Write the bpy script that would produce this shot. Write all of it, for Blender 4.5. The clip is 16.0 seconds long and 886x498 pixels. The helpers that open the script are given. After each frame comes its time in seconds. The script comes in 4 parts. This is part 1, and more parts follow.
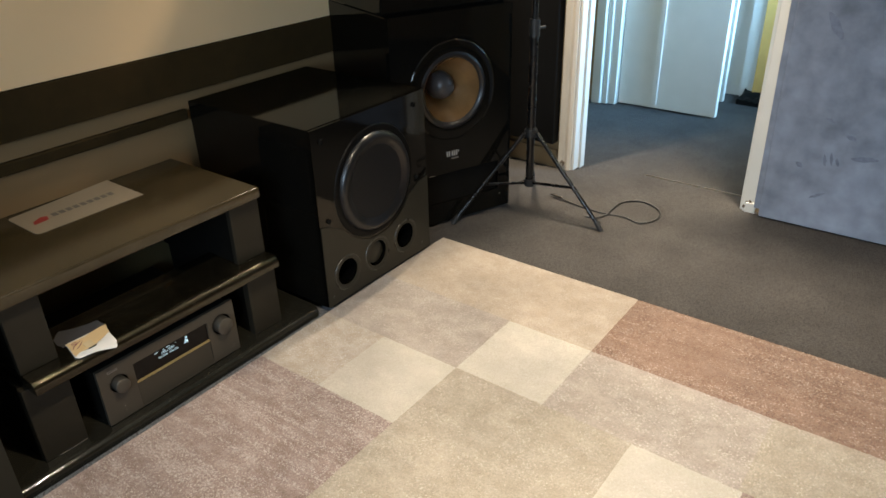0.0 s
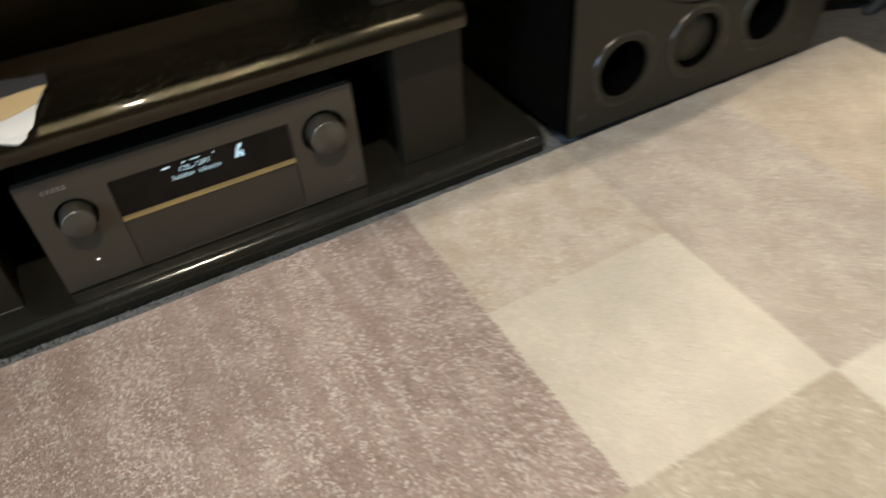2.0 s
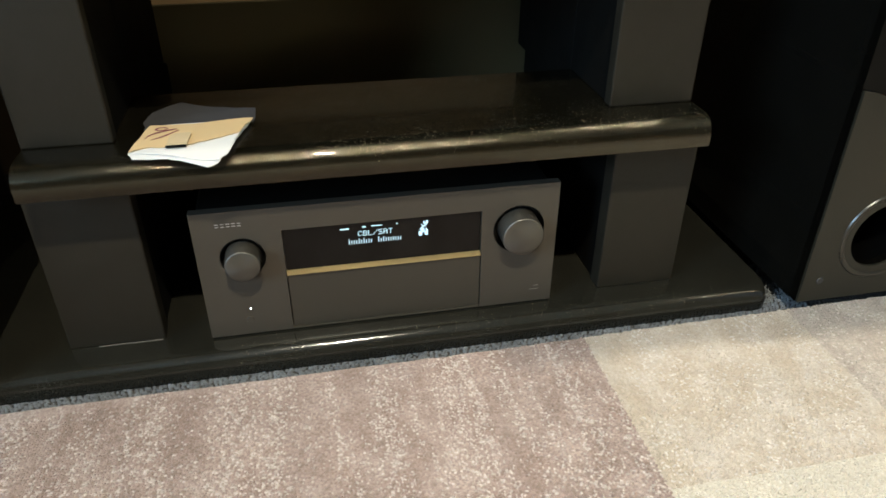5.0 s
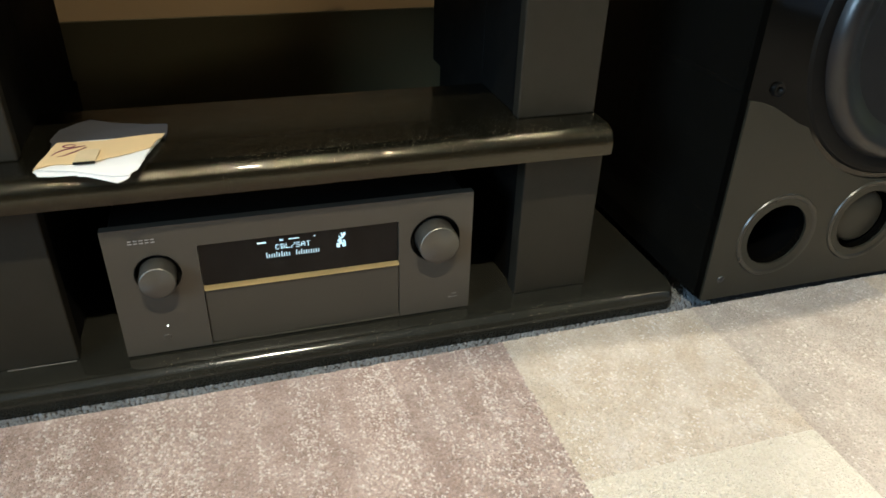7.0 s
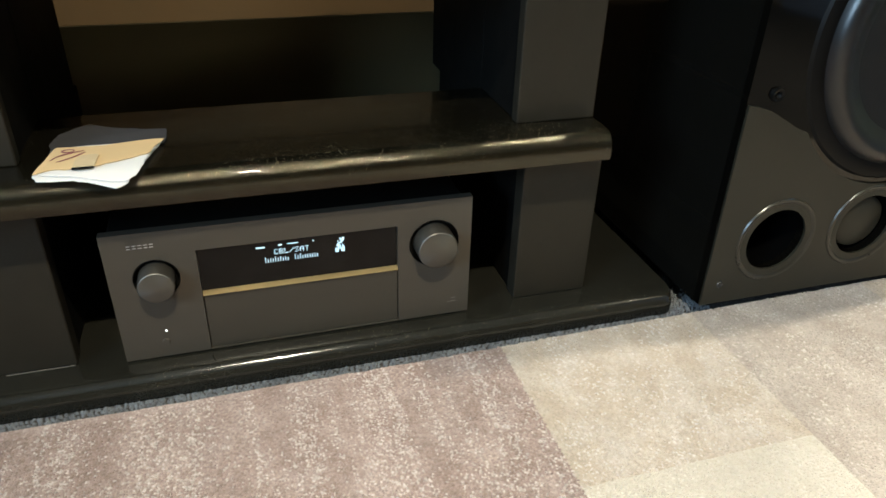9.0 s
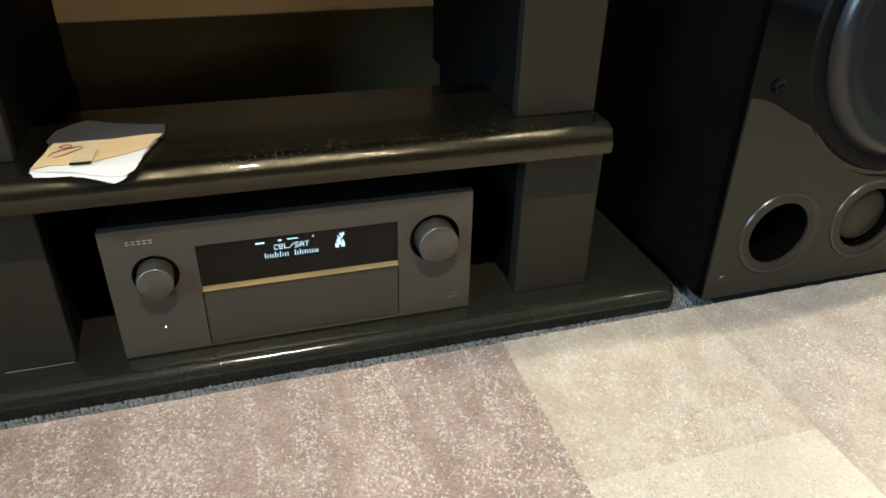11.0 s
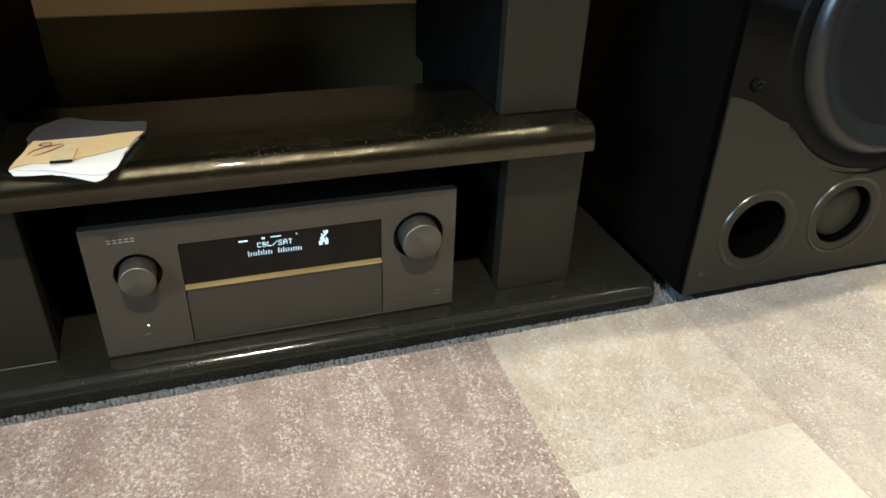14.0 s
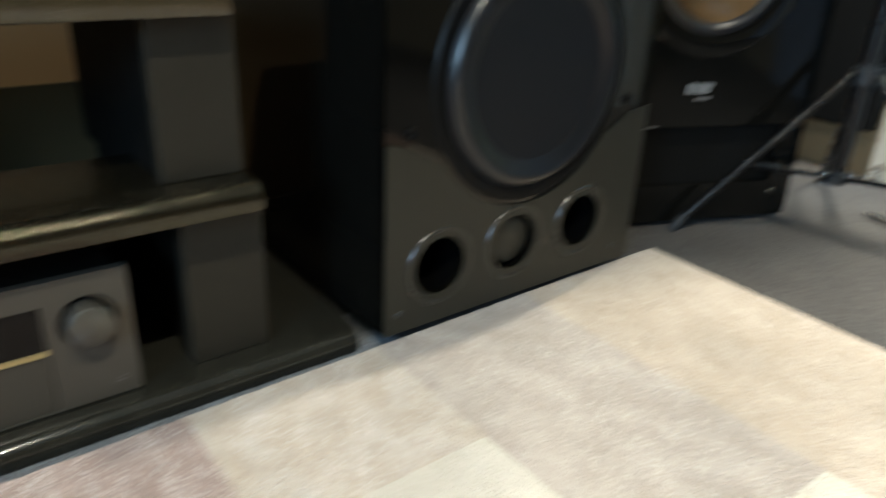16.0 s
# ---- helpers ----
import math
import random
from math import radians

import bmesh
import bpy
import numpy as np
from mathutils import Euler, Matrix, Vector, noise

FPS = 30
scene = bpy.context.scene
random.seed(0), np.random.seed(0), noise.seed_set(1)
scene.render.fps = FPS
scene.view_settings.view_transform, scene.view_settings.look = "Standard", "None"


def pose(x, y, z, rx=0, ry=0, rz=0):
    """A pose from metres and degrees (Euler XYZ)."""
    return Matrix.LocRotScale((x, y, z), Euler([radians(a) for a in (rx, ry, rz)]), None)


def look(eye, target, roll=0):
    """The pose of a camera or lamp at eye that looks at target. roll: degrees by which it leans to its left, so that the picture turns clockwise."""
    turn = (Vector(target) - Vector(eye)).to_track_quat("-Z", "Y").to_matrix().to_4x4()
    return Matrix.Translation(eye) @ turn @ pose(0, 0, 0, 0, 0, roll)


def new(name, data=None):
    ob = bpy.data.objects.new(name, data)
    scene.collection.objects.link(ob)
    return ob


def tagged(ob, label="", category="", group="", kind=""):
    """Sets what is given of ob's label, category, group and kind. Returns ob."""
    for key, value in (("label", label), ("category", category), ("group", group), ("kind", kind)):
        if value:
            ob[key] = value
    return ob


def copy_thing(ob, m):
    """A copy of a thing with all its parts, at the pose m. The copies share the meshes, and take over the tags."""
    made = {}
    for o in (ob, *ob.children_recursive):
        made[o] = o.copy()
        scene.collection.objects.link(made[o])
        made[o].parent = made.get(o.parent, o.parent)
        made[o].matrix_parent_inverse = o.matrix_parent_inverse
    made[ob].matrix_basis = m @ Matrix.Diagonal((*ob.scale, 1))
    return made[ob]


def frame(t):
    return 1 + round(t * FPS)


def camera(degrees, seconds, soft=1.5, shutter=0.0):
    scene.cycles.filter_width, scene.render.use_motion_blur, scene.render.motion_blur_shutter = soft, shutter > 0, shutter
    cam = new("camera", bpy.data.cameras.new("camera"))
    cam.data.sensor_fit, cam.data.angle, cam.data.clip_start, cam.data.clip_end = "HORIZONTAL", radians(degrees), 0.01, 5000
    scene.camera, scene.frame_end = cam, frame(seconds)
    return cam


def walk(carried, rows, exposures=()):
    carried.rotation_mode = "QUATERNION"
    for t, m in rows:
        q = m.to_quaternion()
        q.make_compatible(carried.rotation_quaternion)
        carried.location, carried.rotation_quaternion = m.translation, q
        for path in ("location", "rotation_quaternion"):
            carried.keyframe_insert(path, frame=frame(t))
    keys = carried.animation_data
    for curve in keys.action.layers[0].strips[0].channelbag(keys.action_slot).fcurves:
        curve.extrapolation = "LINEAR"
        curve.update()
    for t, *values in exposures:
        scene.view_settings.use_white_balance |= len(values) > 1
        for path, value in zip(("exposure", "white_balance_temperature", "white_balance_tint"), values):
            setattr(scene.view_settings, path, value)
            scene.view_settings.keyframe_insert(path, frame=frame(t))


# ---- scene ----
cam = camera(63.0, 16.0, 1.6, 0.4)
PATH = [
    (0, (-0.64, -1.612, 1.341), (0.763, -0.544, 0.398), -1.5),
    (0.5, (-0.628, -1.602, 1.333), (0.765, -0.542, 0.366), -1.5),
    (1, (-0.424, -1.365, 1.252), (0.804, -0.228, 0.156), 4.4),
    (1.5, (-0.053, -1.082, 1.051), (0.845, 0.052, -0.33), -0.2),
    (2, (0.154, -0.845, 0.699), (0.783, 0.49, -0.651), -4.9),
    (2.5, (0.16, -0.734, 0.581), (0.503, 0.788, -0.67), -5.7),
    (3, (0.14, -0.728, 0.578), (0.433, 0.882, -0.572), -4.8),
    (3.5, (0.135, -0.732, 0.595), (0.445, 0.919, -0.491), -0.3),
    (6, (0.151, -0.746, 0.606), (0.519, 0.913, -0.448), 0.5),
    (6.5, (0.156, -0.758, 0.604), (0.61, 0.89, -0.433), 1.2),
    (7, (0.155, -0.763, 0.608), (0.672, 0.876, -0.414), 1.7),
    (7.5, (0.159, -0.765, 0.611), (0.69, 0.87, -0.411), 2.0),
    (8, (0.161, -0.769, 0.612), (0.711, 0.871, -0.391), 1.5),
    (8.5, (0.165, -0.767, 0.616), (0.711, 0.869, -0.396), 1.7),
    (9, (0.158, -0.762, 0.611), (0.673, 0.88, -0.406), 1.7),
    (11.5, (0.16, -0.76, 0.604), (0.673, 0.879, -0.421), 1.3),
    (12, (0.16, -0.761, 0.603), (0.678, 0.873, -0.427), 1.3),
    (12.5, (0.157, -0.764, 0.605), (0.67, 0.875, -0.419), 1.6),
    (13, (0.157, -0.767, 0.61), (0.682, 0.87, -0.412), 2.1),
    (13.5, (0.157, -0.762, 0.606), (0.692, 0.875, -0.412), 2.2),
    (14, (0.158, -0.761, 0.61), (0.713, 0.859, -0.424), 2.1),
    (14.5, (0.152, -0.768, 0.607), (0.735, 0.848, -0.418), 2.7),
    (15, (0.15, -0.768, 0.619), (0.756, 0.851, -0.386), 3.1),
    (15.5, (0.159, -0.772, 0.608), (0.772, 0.849, -0.39), 2.6),
    (15.8, (0.214, -0.815, 0.622), (1.039, 0.719, -0.36), 0.7),
    (16, (0.251, -0.829, 0.603), (1.387, 0.588, -0.235), 2.9),
]
EXPOSURES = [(0, -0.18, 6900, 10), (1.0, -0.20, 7050, 10), (1.5, -0.26, 7100, 10), (2.0, -0.14, 6500, 7), (2.5, 0.07, 6400, 4), (3.0, 0.27, 6250, 4), (3.6, 0.43, 6200, 3), (15.6, 0.46, 6150, 3), (15.8, 0.46, 6000, 2), (16.0, 0.37, 5800, 1)]
walk(cam, [(t, look(eye, target, roll)) for t, eye, target, roll in PATH], EXPOSURES)


# ---- world, lamps, exposure ----
world = bpy.data.worlds.new("world")
scene.world = world
world.use_nodes = True
wn = world.node_tree.nodes
wn["Background"].inputs[0].default_value = (0.45, 0.62, 1.0, 1)
wn["Background"].inputs[1].default_value = 0.16
scene.view_settings.exposure = 0.0


def area_lamp(name, at, target, size, watts, colour, size_y=0.0, spread=180.0):
    data = bpy.data.lights.new(name, "AREA")
    data.energy, data.color, data.size, data.spread = watts, colour, size, radians(spread)
    if size_y:
        data.shape, data.size_y = "RECTANGLE", size_y
    else:
        data.shape = "DISK"
    ob = new(name, data)
    ob.matrix_world = look(at, target)
    return ob


WARM = (1.0, 0.86, 0.67)
COOL = (0.55, 0.76, 1.0)
WW_IN = -2.3
LAMPS = [(0.20, -1.30, 2.385, 32.0, 94.0), (1.877, 0.07, 2.385, 29.0, 95.0), (2.25, -1.02, 2.385, 22.0, 68.0)]
for lx, ly, lz, watts, spread in LAMPS:
    area_lamp("downlight_lamp", (lx, ly, lz - 0.02), (lx, ly, 0), 0.09, watts, WARM, 0.0, spread)
area_lamp("window_daylight", (WW_IN + 0.02, -1.9, 1.5), (1.5, -1.75, 0.5), 1.3, 53.0, COOL, 1.1, 115.0)
area_lamp("hall_daylight", (3.55, -1.93, 1.5), (3.4, 0.3, 1.3), 0.9, 195.0, (0.28, 0.60, 1.0), 1.2, 84.0)

# ---- materials ----


def mat(name, colour, rough=0.5, metal=0.0, vary=0.15, scale=20.0, bump=0.0, bump_scale=200.0, coat=0.0, dust=0.0, stretch=(1, 1, 1), spec=0.5, pallor=1.0):
    """A surface with a base colour that varies at two scales, fine relief and, if wanted, dust specks."""
    m = bpy.data.materials.new(name)
    m.use_nodes = True
    t = m.node_tree
    n, l = t.nodes, t.links
    p = n["Principled BSDF"]
    co = n.new("ShaderNodeTexCoord")
    mp = n.new("ShaderNodeMapping")
    mp.inputs["Scale"].default_value = stretch
    l.new(co.outputs["Object"], mp.inputs[0])
    a = n.new("ShaderNodeTexNoise")
    a.inputs["Scale"].default_value, a.inputs["Detail"].default_value = scale, 6
    b = n.new("ShaderNodeTexNoise")
    b.inputs["Scale"].default_value, b.inputs["Detail"].default_value = scale * 0.13, 3
    l.new(mp.outputs[0], a.inputs[0])
    l.new(mp.outputs[0], b.inputs[0])
    ad = n.new("ShaderNodeMath")
    ad.operation = "ADD"
    l.new(a.outputs[0], ad.inputs[0])
    l.new(b.outputs[0], ad.inputs[1])
    r = n.new("ShaderNodeMapRange")
    r.inputs["From Min"].default_value, r.inputs["From Max"].default_value = 0.6, 1.4
    r.inputs["To Min"].default_value, r.inputs["To Max"].default_value = 1 - vary, 1 + vary
    l.new(ad.outputs[0], r.inputs[0])
    mul = n.new("ShaderNodeVectorMath")
    mul.operation = "SCALE"
    mul.inputs[0].default_value = colour
    l.new(r.outputs[0], mul.inputs["Scale"])
    out = mul.outputs[0]
    rr = n.new("ShaderNodeMapRange")
    rr.inputs["From Min"].default_value, rr.inputs["From Max"].default_value = 0.6, 1.4
    rr.inputs["To Min"].default_value, rr.inputs["To Max"].default_value = rough * 0.85, min(1, rough * 1.15)
    l.new(ad.outputs[0], rr.inputs[0])
    rough_out = rr.outputs[0]
    if dust:
        d = n.new("ShaderNodeTexNoise")
        d.inputs["Scale"].default_value, d.inputs["Detail"].default_value, d.inputs["Roughness"].default_value = 620, 4, 0.75
        l.new(co.outputs["Object"], d.inputs[0])
        dr = n.new("ShaderNodeMapRange")
        dr.inputs["From Min"].default_value, dr.inputs["From Max"].default_value = 0.56, 0.74
        dr.inputs["To Max"].default_value = dust
        l.new(d.outputs[0], dr.inputs[0])
        cl_ = n.new("ShaderNodeTexNoise")
        cl_.inputs["Scale"].default_value, cl_.inputs["Detail"].default_value = 26, 5
        l.new(co.outputs["Object"], cl_.inputs[0])
        cr = n.new("ShaderNodeMapRange")
        cr.inputs["From Min"].default_value, cr.inputs["From Max"].default_value = 0.42, 0.66
        cr.inputs["To Min"].default_value, cr.inputs["To Max"].default_value = 0.35, 3.2
        l.new(cl_.outputs[0], cr.inputs[0])
        dm = n.new("ShaderNodeMath")
        dm.operation = "MULTIPLY"
        l.new(dr.outputs[0], dm.inputs[0])
        l.new(cr.outputs[0], dm.inputs[1])
        dr = dm
        mx = n.new("ShaderNodeMix")
        mx.data_type = "RGBA"
        mx.inputs[7].default_value = (0.32, 0.29, 0.23, 1)
        pale = n.new("ShaderNodeMath")
        pale.operation = "MULTIPLY"
        pale.inputs[1].default_value = pallor
        l.new(dr.outputs[0], pale.inputs[0])
        l.new(pale.outputs[0], mx.inputs[0])
        l.new(out, mx.inputs[6])
        out = mx.outputs[2]
        ra = n.new("ShaderNodeMath")
        ra.operation = "ADD"
        l.new(rough_out, ra.inputs[0])
        l.new(dr.outputs[0], ra.inputs[1])
        rough_out = ra.outputs[0]
    l.new(out, p.inputs["Base Color"])
    l.new(rough_out, p.inputs["Roughness"])
    p.inputs["Metallic"].default_value = metal
    p.inputs["Coat Weight"].default_value = coat
    p.inputs["Coat Roughness"].default_value = 0.04
    p.inputs["Specular IOR Level"].default_value = spec
    if bump:
        bt = n.new("ShaderNodeTexNoise")
        bt.inputs["Scale"].default_value, bt.inputs["Detail"].default_value = bump_scale, 5
        l.new(mp.outputs[0], bt.inputs[0])
        bn = n.new("ShaderNodeBump")
        bn.inputs["Strength"].default_value, bn.inputs["Distance"].default_value = bump, 0.004
        l.new(bt.outputs[0], bn.inputs["Height"])
        l.new(bn.outputs[0], p.inputs["Normal"])
    return m


def rug_mat(name, colour, cloud, fleck, amount, grain, streaky, tufted=False):
    """Cut-pile wool: worn cloudy mottling, pale flecks that gather in streaks along the weave, and fine relief."""
    m = bpy.data.materials.new(name)
    m.use_nodes = True
    t = m.node_tree
    n, l = t.nodes, t.links
    p = n["Principled BSDF"]
    co = n.new("ShaderNodeTexCoord")

    def tex(scale, stretch, detail=4.0, rough=0.6):
        mp = n.new("ShaderNodeMapping")
        mp.inputs["Scale"].default_value = stretch
        l.new(co.outputs["Object"], mp.inputs[0])
        x = n.new("ShaderNodeTexNoise")
        x.inputs["Scale"].default_value, x.inputs["Detail"].default_value, x.inputs["Roughness"].default_value = scale, detail, rough
        l.new(mp.outputs[0], x.inputs[0])
        return x.outputs[0]

    def rng(s, a, b, c, d):
        x = n.new("ShaderNodeMapRange")
        for i, v in zip(("From Min", "From Max", "To Min", "To Max"), (a, b, c, d)):
            x.inputs[i].default_value = v
        l.new(s, x.inputs[0])
        return x.outputs[0]

    def math_(op, a, b):
        x = n.new("ShaderNodeMath")
        x.operation = op
        l.new(a, x.inputs[0])
        l.new(b, x.inputs[1])
        return x.outputs[0]

    def mix(f, a, b):
        x = n.new("ShaderNodeMix")
        x.data_type = "RGBA"
        l.new(f, x.inputs[0])
        for i, v in ((6, a), (7, b)):
            if isinstance(v, tuple):
                x.inputs[i].default_value = (*v, 1)
            else:
                l.new(v, x.inputs[i])
        return x.outputs[2]

    streak = tex(44, (1, 0.05, 1), 4, 0.65) if streaky else tex(16, (1, 0.6, 1), 5, 0.65)
    clouds = tex(22, (1, 0.75, 1), 7, 0.7)
    clump = tex(190, (1.0, 0.7, 1), 3, 0.7)
    speck = tex(420, (1, 0.8, 1), 3, 0.7)
    body = mix(rng(clouds, 0.40, 0.64, 0, 1), colour, cloud)
    odds = math_("MULTIPLY", rng(streak, 0.41, 0.60, 0.06, 1), rng(clump, 0.42, 0.60, 0.05, 1))
    if tufted:
        isl = n.new("ShaderNodeNewGeometry").outputs["Random Per Island"]
        f = math_("LESS_THAN", isl, rng(odds, 0, 1, 0.0, amount))
        f = rng(f, 0, 1, 0, 0.8)
        shade = rng(math_("FRACT", rng(isl, 0, 1, 0, 17.3), isl), 0, 1, 1 - grain, 1 + grain)
    else:
        f = math_("MULTIPLY", rng(odds, 0, 1, 0, amount), rng(speck, 0.42, 0.58, 0, 1))
        shade = rng(speck, 0.3, 0.7, 1 - grain, 1 + grain)
    sc = n.new("ShaderNodeVectorMath")
    sc.operation = "SCALE"
    l.new(mix(f, body, fleck), sc.inputs[0])
    l.new(math_("MULTIPLY", rng(tex(5, (1, 0.7, 1), 3), 0.3, 0.7, 0.90, 1.08), shade), sc.inputs["Scale"])
    l.new(sc.outputs[0], p.inputs["Base Color"])
    p.inputs["Roughness"].default_value = 0.95
    p.inputs["Specular IOR Level"].default_value = 0.1
    p.inputs["Sheen Weight"].default_value = 0.12
    bn = n.new("ShaderNodeBump")
    bn.inputs["Strength"].default_value, bn.inputs["Distance"].default_value = 0.5, 0.004
    l.new(tex(300, (1, 0.8, 1), 5, 0.7), bn.inputs["Height"])
    l.new(bn.outputs[0], p.inputs["Normal"])
    return m


def carpet_mat(name):
    """Tight loop pile: rows of little loops with dark gaps, mottled at a larger scale."""
    m = bpy.data.materials.new(name)
    m.use_nodes = True
    t = m.node_tree
    n, l = t.nodes, t.links
    p = n["Principled BSDF"]
    co = n.new("ShaderNodeTexCoord")
    v = n.new("ShaderNodeTexVoronoi")
    v.inputs["Scale"].default_value = 210
    l.new(co.outputs["Object"], v.inputs["Vector"])
    a = n.new("ShaderNodeTexNoise")
    a.inputs["Scale"].default_value, a.inputs["Detail"].default_value = 5, 5
    b = n.new("ShaderNodeTexNoise")
    b.inputs["Scale"].default_value, b.inputs["Detail"].default_value = 300, 4
    for x in (a, b):
        l.new(co.outputs["Object"], x.inputs["Vector"])
    r = n.new("ShaderNodeMapRange")
    r.inputs["From Min"].default_value, r.inputs["From Max"].default_value = 0.0, 0.75
    r.inputs["To Min"].default_value, r.inputs["To Max"].default_value = 1.2, 0.6
    l.new(v.outputs["Distance"], r.inputs[0])
    r2 = n.new("ShaderNodeMapRange")
    r2.inputs["From Min"].default_value, r2.inputs["From Max"].default_value = 0.6, 1.4
    r2.inputs["To Min"].default_value, r2.inputs["To Max"].default_value = 0.7, 1.35
    ad = n.new("ShaderNodeMath")
    ad.operation = "ADD"
    l.new(a.outputs[0], ad.inputs[0])
    l.new(b.outputs[0], ad.inputs[1])
    l.new(ad.outputs[0], r2.inputs[0])
    mu = n.new("ShaderNodeMath")
    mu.operation = "MULTIPLY"
    l.new(r.outputs[0], mu.inputs[0])
    l.new(r2.outputs[0], mu.inputs[1])
    sc = n.new("ShaderNodeVectorMath")
    sc.operation = "SCALE"
    sc.inputs[0].default_value = (0.064, 0.060, 0.058)
    l.new(mu.outputs[0], sc.inputs["Scale"])
    l.new(sc.outputs[0], p.inputs["Base Color"])
    p.inputs["Roughness"].default_value = 0.95
    p.inputs["Specular IOR Level"].default_value = 0.15
    bn = n.new("ShaderNodeBump")
    bn.inputs["Strength"].default_value, bn.inputs["Distance"].default_value = 0.8, 0.004
    bn.invert = True
    l.new(v.outputs["Distance"], bn.inputs["Height"])
    l.new(bn.outputs[0], p.inputs["Normal"])
    return m


def glow(name, colour, strength):
    m = bpy.data.materials.new(name)
    m.use_nodes = True
    p = m.node_tree.nodes["Principled BSDF"]
    p.inputs["Base Color"].default_value = (*colour, 1)
    p.inputs["Emission Color"].default_value = (*colour, 1)
    p.inputs["Emission Strength"].default_value = strength
    return m


M_WALL = mat("cream_paint", (0.280, 0.178, 0.084), 0.75, vary=0.05, scale=6, bump=0.08, bump_scale=300)
M_WHITE = mat("white_gloss_paint", (0.62, 0.60, 0.545), 0.4, vary=0.05, scale=9, bump=0.06, bump_scale=90)
# White casing paint, tinted darker and warmer to carry the lamp light.
M_WHITE_LAMPLIT = mat("lamplit_white_gloss_paint", (0.53, 0.465, 0.375), 0.4, vary=0.06, scale=9, bump=0.06, bump_scale=90)
M_CHIP = mat("bare_stained_wood", (0.12, 0.085, 0.055), 0.8, vary=0.3)
M_YELLOW = mat("yellow_paint", (0.62, 0.36, 0.10), 0.7, vary=0.08)
M_CEIL = mat("ceiling_paint", (0.75, 0.72, 0.66), 0.85, vary=0.04, scale=5)
M_SCREEN = mat("screen_fabric", (0.95, 0.68, 0.39), 0.85, vary=0.03, scale=4)
M_VELVET = mat("black_velvet", (0.044, 0.028, 0.011), 0.9, vary=0.25, bump=0.1, spec=0.1)
M_FELT = mat("black_felt", (0.005, 0.005, 0.005), 0.9, vary=0.25, bump=0.1, spec=0.1)
M_CARPET = carpet_mat("grey_loop_carpet")
M_LOOPS = mat("carpet_yarn", (0.125, 0.132, 0.142), 0.9, vary=0.45, scale=160, spec=0.15)
M_GLOSSBLACK = mat("black_gloss_lacquer", (0.0042, 0.0039, 0.0032), 0.06, vary=0.2, spec=0.3)
M_PANEL = mat("black_gloss_panel", (0.0022, 0.0020, 0.0016), 0.06, vary=0.15, scale=40, spec=0.33)
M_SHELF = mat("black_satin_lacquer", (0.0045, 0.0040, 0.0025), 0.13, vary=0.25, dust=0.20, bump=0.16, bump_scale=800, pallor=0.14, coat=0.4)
M_SHELF.node_tree.nodes["Principled BSDF"].inputs["Specular Tint"].default_value = (1.0, 0.88, 0.62, 1)
M_BASE = mat("black_gloss_shelf", (0.0120, 0.0115, 0.0088), 0.12, vary=0.25, dust=0.12, bump=0.03, bump_scale=800, pallor=0.55, coat=0.3, spec=0.35)
M_DUST = mat("dust_grains", (0.34, 0.29, 0.19), 0.7, vary=0.3)
# Dusty lacquer; its lighter brown base stands in for reflected screen light.
M_SHELF_TOP = mat("dusty_screenlit_lacquer", (0.036, 0.026, 0.0125), 0.13, vary=0.3, scale=14, dust=0.12, bump=0.03, bump_scale=500)
M_POST = mat("charcoal_laminate", (0.0168, 0.0143, 0.0098), 0.5, vary=0.16, scale=60, bump=0.05, spec=0.25)
M_GRAPHITE = mat("graphite_aluminium", (0.057, 0.0490, 0.0380), 0.42, metal=0.2, vary=0.06, scale=120, stretch=(0.05, 1, 1), bump=0.02)
M_BROWN = mat("dark_brown_hardboard", (0.100, 0.080, 0.036), 0.75, vary=0.12, scale=8)
M_KNOB = mat("graphite_knob", (0.115, 0.108, 0.094), 0.36, metal=0.75, vary=0.05)
kp = M_KNOB.node_tree.nodes["Principled BSDF"]
kt = M_KNOB.node_tree.nodes.new("ShaderNodeTangent")
kt.direction_type, kt.axis = "RADIAL", "Y"
M_KNOB.node_tree.links.new(kt.outputs[0], kp.inputs["Tangent"])
kp.inputs["Anisotropic"].default_value = 0.8
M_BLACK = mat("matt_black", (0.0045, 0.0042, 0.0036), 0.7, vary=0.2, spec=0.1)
# Near-zero black puts the deep shade of the port tubes into their colour.
M_VOID = mat("port_shade_black", (0.0008, 0.0008, 0.0008), 0.9, vary=0.1, spec=0.02)
M_PLASTIC = mat("black_plastic", (0.018, 0.018, 0.018), 0.4, vary=0.2, bump=0.05)
M_WINDOW = mat("display_window", (0.0035, 0.0034, 0.0030), 0.08, vary=0.1, spec=0.3)
M_FLAP = mat("dark_graphite_flap", (0.046, 0.040, 0.030), 0.42, metal=0.2, vary=0.06, scale=120, stretch=(0.05, 1, 1), bump=0.02)
# Bronze colour paints the gold lamp highlight onto the receiver's reflective lip.
M_GOLD = mat("gold_lit_lip", (0.62, 0.47, 0.22), 0.32, metal=0.8, vary=0.08, scale=40)
M_CHROME = mat("chrome", (0.75, 0.75, 0.74), 0.14, metal=1.0, vary=0.05)
M_BAFFLE = mat("charcoal_satin_baffle", (0.0180, 0.0167, 0.0118), 0.45, vary=0.12, scale=50, bump=0.06, bump_scale=400, spec=0.3)
M_CONE = mat("charcoal_cone", (0.0062, 0.0068, 0.0082), 0.30, vary=0.05, scale=30)
M_RING = mat("satin_black_ring", (0.0035, 0.0035, 0.0035), 0.36, vary=0.15, spec=0.12)
